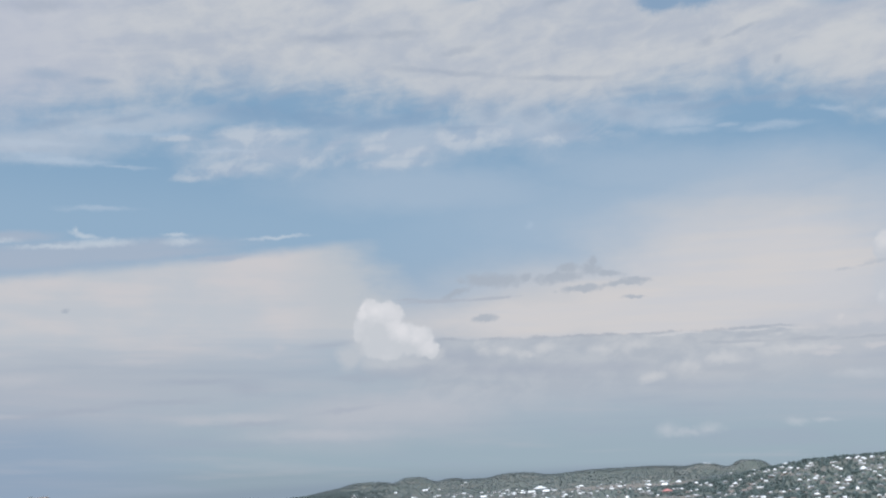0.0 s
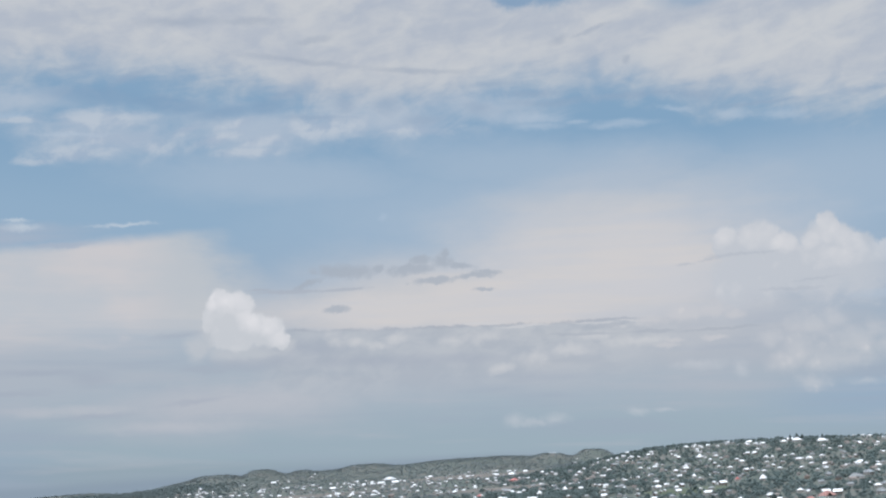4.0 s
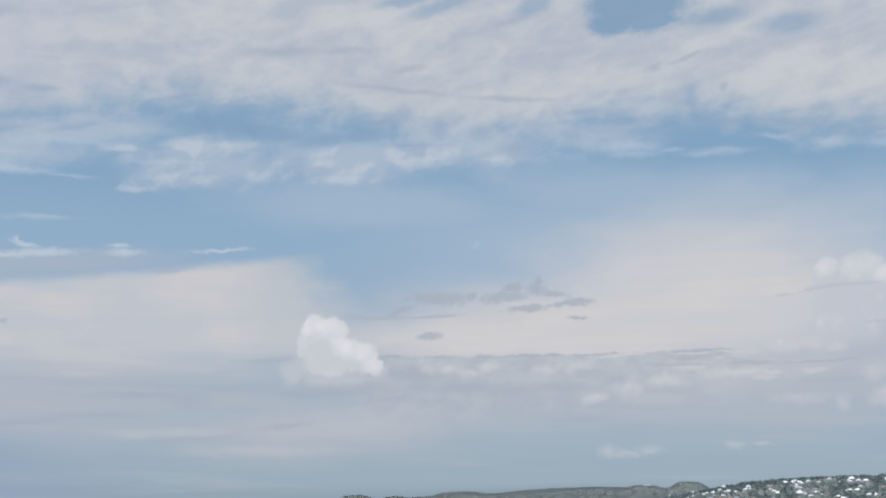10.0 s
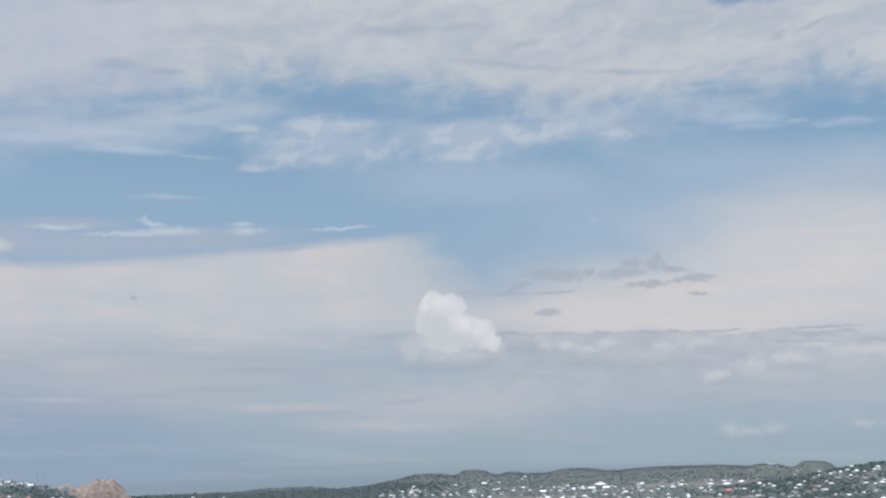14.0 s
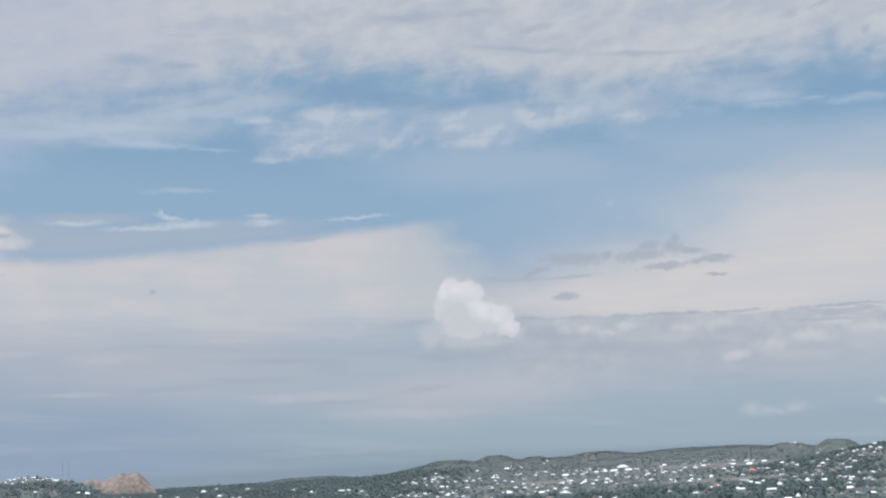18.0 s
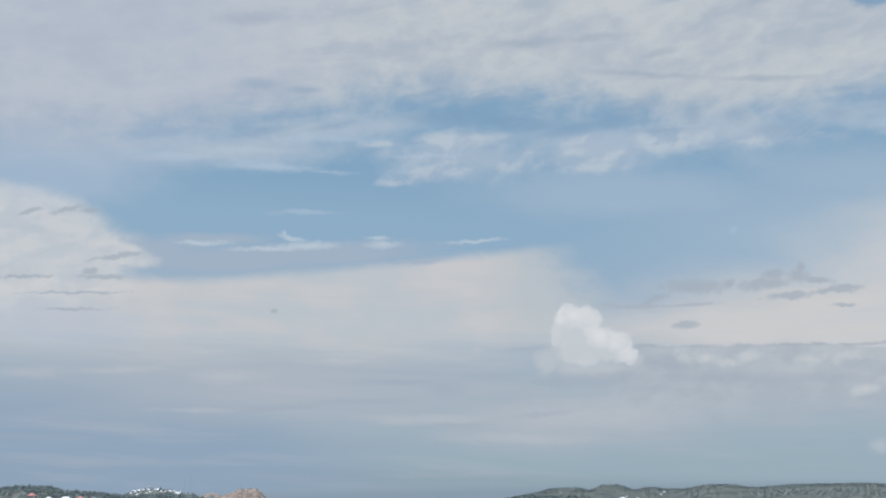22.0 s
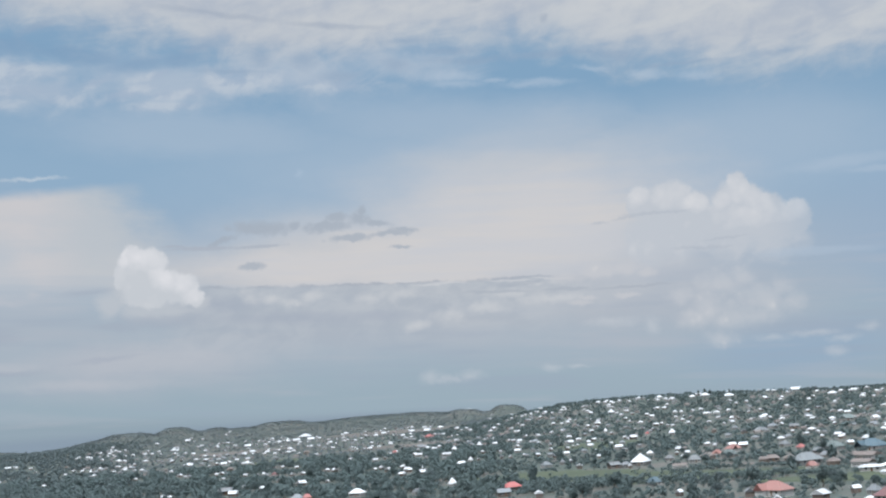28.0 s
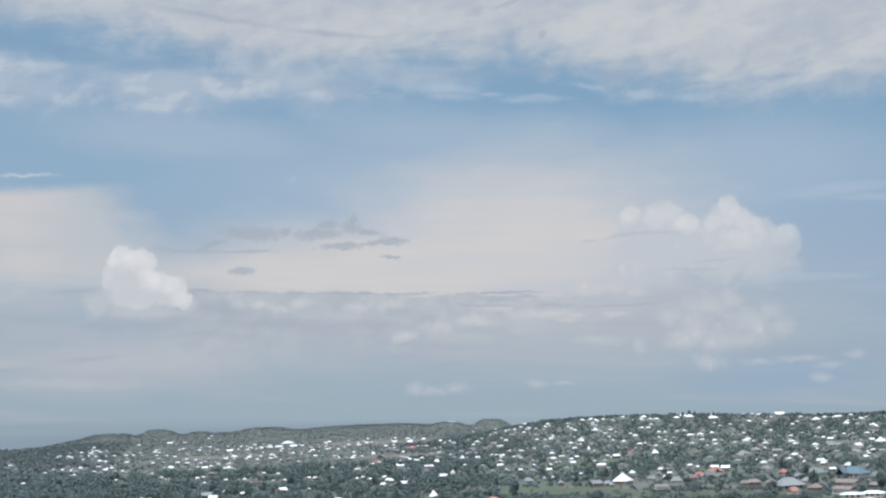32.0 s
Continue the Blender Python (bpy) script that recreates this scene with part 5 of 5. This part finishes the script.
# ---------------------------------------------------------------- trees
def make_tree(name, label, high, spread, low, mat, seed, count=520):
    """Tapered trunk, limbs, and a crown of many ragged leaf clumps with gaps."""
    g = np.random.default_rng(seed)
    t = tagged(new(name), label, "tree", "trees of the valley")
    tops = []
    trunk = [limb((0, 0, -0.5), (0.15, 0.1, high * 0.5), high * 0.028, high * 0.018), limb((0.15, 0.1, high * 0.5), (0, 0.2, high * 0.85), high * 0.018, high * 0.006)]
    limbs = []
    for k in range(6):
        a, z0 = k * 1.05 + g.uniform(-0.3, 0.3), high * g.uniform(0.25, 0.55)
        end = (math.cos(a) * spread * 0.7, math.sin(a) * spread * 0.7, z0 + high * g.uniform(0.12, 0.3))
        limbs.append(limb((0.1, 0.05, z0), end, high * 0.012, high * 0.005, 5))
        tops.append(end)
    tops += [(0, 0.2, high * 0.82), (spread * 0.2, -spread * 0.2, high * 0.7)]
    put("trunk", mesh_of("trunk", *join(*trunk), BARK, True), t)
    for part_limb in limbs:
        put("limb", mesh_of("limb", *part_limb, BARK, True), t)
    vs, fs = [], []
    for k in range(count):
        cx, cy, cz = tops[g.integers(0, len(tops))]
        off = g.normal(0, 1, 3) * np.array([spread * 0.3, spread * 0.3, high * 0.11])
        p = np.array([cx, cy, cz]) + off
        p[2] = min(max(p[2], high * low), high)
        face = off / (np.linalg.norm(off) + 0.01) + g.normal(0, 0.4, 3) + np.array([0, 0, 0.5])
        face /= np.linalg.norm(face)
        e1 = np.cross(face, g.normal(0, 1, 3))
        e1 /= np.linalg.norm(e1)
        e2, size, n = np.cross(face, e1), g.uniform(0.04, 0.085) * high, len(vs)
        vs += [p + e1 * size, p + e2 * size * 0.7 - face * size * 0.3, p - e1 * size, p - e2 * size * 0.7 - face * size * 0.3]
        fs += [(n, n + 1, n + 2), (n, n + 2, n + 3)]
    vs = [tuple(v) for v in vs]
    put("crown", mesh_of("crown", vs, fs, mat), t)
    return t


TREES = [make_tree("tree", "broad leafy green tree on the valley floor", 9.0, 3.4, 0.22, LEAF, 31),
         make_tree("tree", "dark round-crowned tree on the valley floor", 7.0, 3.1, 0.18, LEAF_DARK, 32),
         make_tree("tree", "tall narrow green tree on the valley floor", 11.5, 2.3, 0.2, LEAF, 33),
         make_tree("tree", "low spreading green tree beside houses", 5.2, 2.9, 0.15, LEAF, 34)]


def in_field(x, y):
    inside = np.zeros(np.shape(x), bool)
    for fx, fy, rx, ry, turn in FIELDS:
        c, s = math.cos(radians(turn)), math.sin(radians(turn))
        u, v = (x - fx) * c + (y - fy) * s, -(x - fx) * s + (y - fy) * c
        inside |= (u / rx) ** 2 + (v / ry) ** 2 < 1
    return inside


def by_home(x, y, gap, front):
    """Whether a place lies close to a house, or just before its side towards the valley."""
    hx = np.array(HOMES)
    fr = hx * (1 - front / np.hypot(hx[:, 0], hx[:, 1]))[:, None]
    near = np.zeros(len(x), bool)
    for k in range(0, len(hx), 100):
        for q in (hx[k:k + 100], fr[k:k + 100]):
            near |= ((x[:, None] - q[None, :, 0]) ** 2 + (y[:, None] - q[None, :, 1]) ** 2).min(1) < gap * gap
    return near


def open_view(x, y):
    """Tallest growth in front of a house that leaves it its view over the valley; hedges and bushes there, no tall trees."""
    r, a = np.hypot(x, y), np.arctan2(x, y)
    tall = np.full(len(x), 99.0)
    for hx, hy in HOMES:
        hr, ha = math.hypot(hx, hy), math.atan2(hx, hy)
        ahead = hr - r
        block = (np.abs(a - ha) * r < 7.5) & (ahead > 0) & (ahead < 260)
        tall = np.where(block, np.minimum(tall, (2.3 if hr > 1500 else 1.4) + ahead * 46.0 / hr), tall)
    return tall


def wooded(count, az0, az1, d0, d1, cover, lo, hi, seed, gap=9.0, front=13.0):
    """Places for trees in a stretch of land, thinned into groves; none in houses or fields."""
    g = np.random.default_rng(seed)
    a, d = np.radians(g.uniform(az0, az1, count) + g.normal(0, 0.9, count)), np.sqrt(g.uniform(d0 * d0, d1 * d1, count))
    x, y = d * np.sin(a), d * np.cos(a)
    grove = 0.5 + 0.25 * ripple(x * 1.7 + 400, y * 1.7 - 300) + g.uniform(-0.25, 0.25, count)
    keep = (grove < cover + 0.25) & ~by_home(x, y, gap, front) & (~in_field(x, y) | (g.uniform(0, 1, count) < 0.04))
    x, y = x[keep], y[keep]
    return x, y, np.minimum(g.uniform(lo, hi, len(x)) * g.uniform(0.75, 1.1, len(x)), open_view(x, y))


def woods(name, label, xs, ys, heights, mat, seed, tufts=24, dense=0.92, slim=0.33):
    """Many trees in one mesh: each a thin trunk and a rounded, uneven crown of bent leafy tufts with gaps."""
    g = np.random.default_rng(seed)
    n = len(xs)
    zs = land(xs, ys)
    up, turn = g.uniform(-0.35, 1.0, (n, tufts)), g.uniform(0, 6.283, (n, tufts))
    flat = np.sqrt(1 - up ** 2)
    out = np.stack([np.cos(turn) * flat, np.sin(turn) * flat, up], -1)
    lobe = 1 + 0.3 * np.sin(turn * 3 + g.uniform(0, 6.283, (n, 1))) * flat + g.uniform(-0.3, 0.12, (n, tufts))
    wide, tall = g.uniform(slim, 0.48, (n, 1)), g.uniform(0.34, 0.46, (n, 1))
    c = out * np.stack([wide + 0 * up, wide + 0 * up, tall + 0 * up], -1) * lobe[:, :, None] * heights[:, None, None]
    c = c + np.stack([xs, ys, zs + 0.5 * heights], -1)[:, None, :]
    face = out + g.normal(0, 0.35, out.shape) + np.array([0, 0, 0.35 + 1.5 * (dense > 1)])
    face /= np.linalg.norm(face, axis=-1, keepdims=True)
    e1 = np.cross(face, g.normal(0, 1, out.shape))
    e1 /= np.linalg.norm(e1, axis=-1, keepdims=True)
    e2 = np.cross(face, e1)
    size = g.uniform(0.7, 1.25, (n, tufts, 1)) * heights[:, None, None] * dense / math.sqrt(tufts)
    v = np.stack([c + e1 * size, c + e2 * size * 0.8 - face * size * 0.35, c - e1 * size, c - e2 * size * 0.8 - face * size * 0.35], 2).reshape(-1, 3)
    f = (np.arange(n * tufts)[:, None, None] * 4 + np.array([(0, 1, 2), (0, 2, 3)])[None]).reshape(-1, 3)
    t = np.array([(0.04, 0, 0), (-0.02, 0.035, 0), (-0.02, -0.035, 0), (0, 0, 0.8)])
    tv = (np.stack([xs, ys, zs - 0.3], -1)[:, None, :] + t[None] * heights[:, None, None]).reshape(-1, 3)
    tf = (np.arange(n)[:, None, None] * 4 + np.array([(0, 1, 3), (1, 2, 3), (2, 0, 3)])[None]).reshape(-1, 3) + len(v)
    me = bpy.data.meshes.new(name)
    me.from_pydata(np.concatenate([v, tv]).tolist(), [], np.concatenate([f, tf]).tolist())
    me.materials.append(mat)
    me.materials.append(BARK)
    me.polygons.foreach_set("material_index", [0] * len(f) + [1] * len(tf))
    me.polygons.foreach_set("use_smooth", [True] * len(me.polygons))
    me.update()
    return tagged(new(name, me), label, "woodland", kind="stuff")


# single trees of the valley
tx, ty, th = wooded(900, -14, 36, 560, 1120, 0.3, 0.7, 1.25, 41, 8.0, 12.0)
for k in range(min(len(tx), 230)):
    copy_thing(TREES[k % 4], Matrix.Translation((tx[k], ty[k], seat(tx[k], ty[k]))) @ Euler((0, 0, k * 2.4)).to_matrix().to_4x4()).scale = (th[k],) * 3
# tall trees along the ridge
for k, (ax, size) in enumerate(((21.85, 1.0), (22.15, 1.25), (22.4, 1.05), (23.3, 0.9), (31.0, 0.9))):
    x, y = 2455 * math.sin(radians(ax)), 2455 * math.cos(radians(ax))
    copy_thing(TREES[2], Matrix.Translation((x, y, seat(x, y)))).scale = (size,) * 3
for k in TREES:
    for o in (*k.children_recursive, k):
        bpy.data.objects.remove(o)

woods("slope_trees", "scattered dark green trees between the houses of a slope", *wooded(13000, 8, 37, 1180, 2560, 0.6, 2.5, 8, 11), LEAF, 21, 20, 1.0, 0.26)
woods("far_slope_trees", "scattered trees and bushes of a far slope", *wooded(15500, -9, 15, 1500, 4200, 0.82, 2.4, 5.2, 12), LEAF_HAZED, 22, 12, 1.1)
woods("plain_woods", "dense dark green trees of the plain", *wooded(9800, -25, -6, 1150, 3750, 0.66, 4, 11, 13), LEAF_DARK, 23, 24, 0.98, 0.22)
woods("range_woods", "dark wooded far hills", *wooded(6500, -18, 15, 4000, 4900, 0.95, 4, 6, 14), LEAF_HAZED, 24, 18, 1.3)
woods("right_hill_woods", "dark wooded hill behind the ridge", *wooded(2200, 27, 38, 2650, 3500, 0.95, 5, 9, 18), LEAF_HAZED, 28, 22, 1.3)
woods("left_hill_woods", "trees on a hill with houses", *wooded(4600, -33, -22, 1100, 3000, 0.85, 4, 9, 15), LEAF_DARK, 25, 28, 1.05)
woods("hill_town_trees", "low trees between the houses of a hill", *wooded(900, -33, -20, 3000, 3700, 0.7, 2, 5, 19), LEAF_DARK, 29, 20)
woods("valley_bushes", "bushes and trees of the valley floor", *wooded(6600, -12, 37, 540, 1250, 0.5, 1.5, 6, 16, 8.0, 12.0), LEAF, 26, 34, 0.97, 0.26)
woods("near_woods", "dense leafy trees of the near plain", *wooded(4200, -16, 12, 760, 1600, 0.62, 4, 12, 17), LEAF, 27, 58, 0.92, 0.2)
woods("valley_belt", "belt of dark leafy trees along the near valley floor", *wooded(900, 9, 36, 735, 850, 0.8, 3, 7.5, 51, 7.0, 8.0), LEAF, 52, 60, 0.95, 0.24)
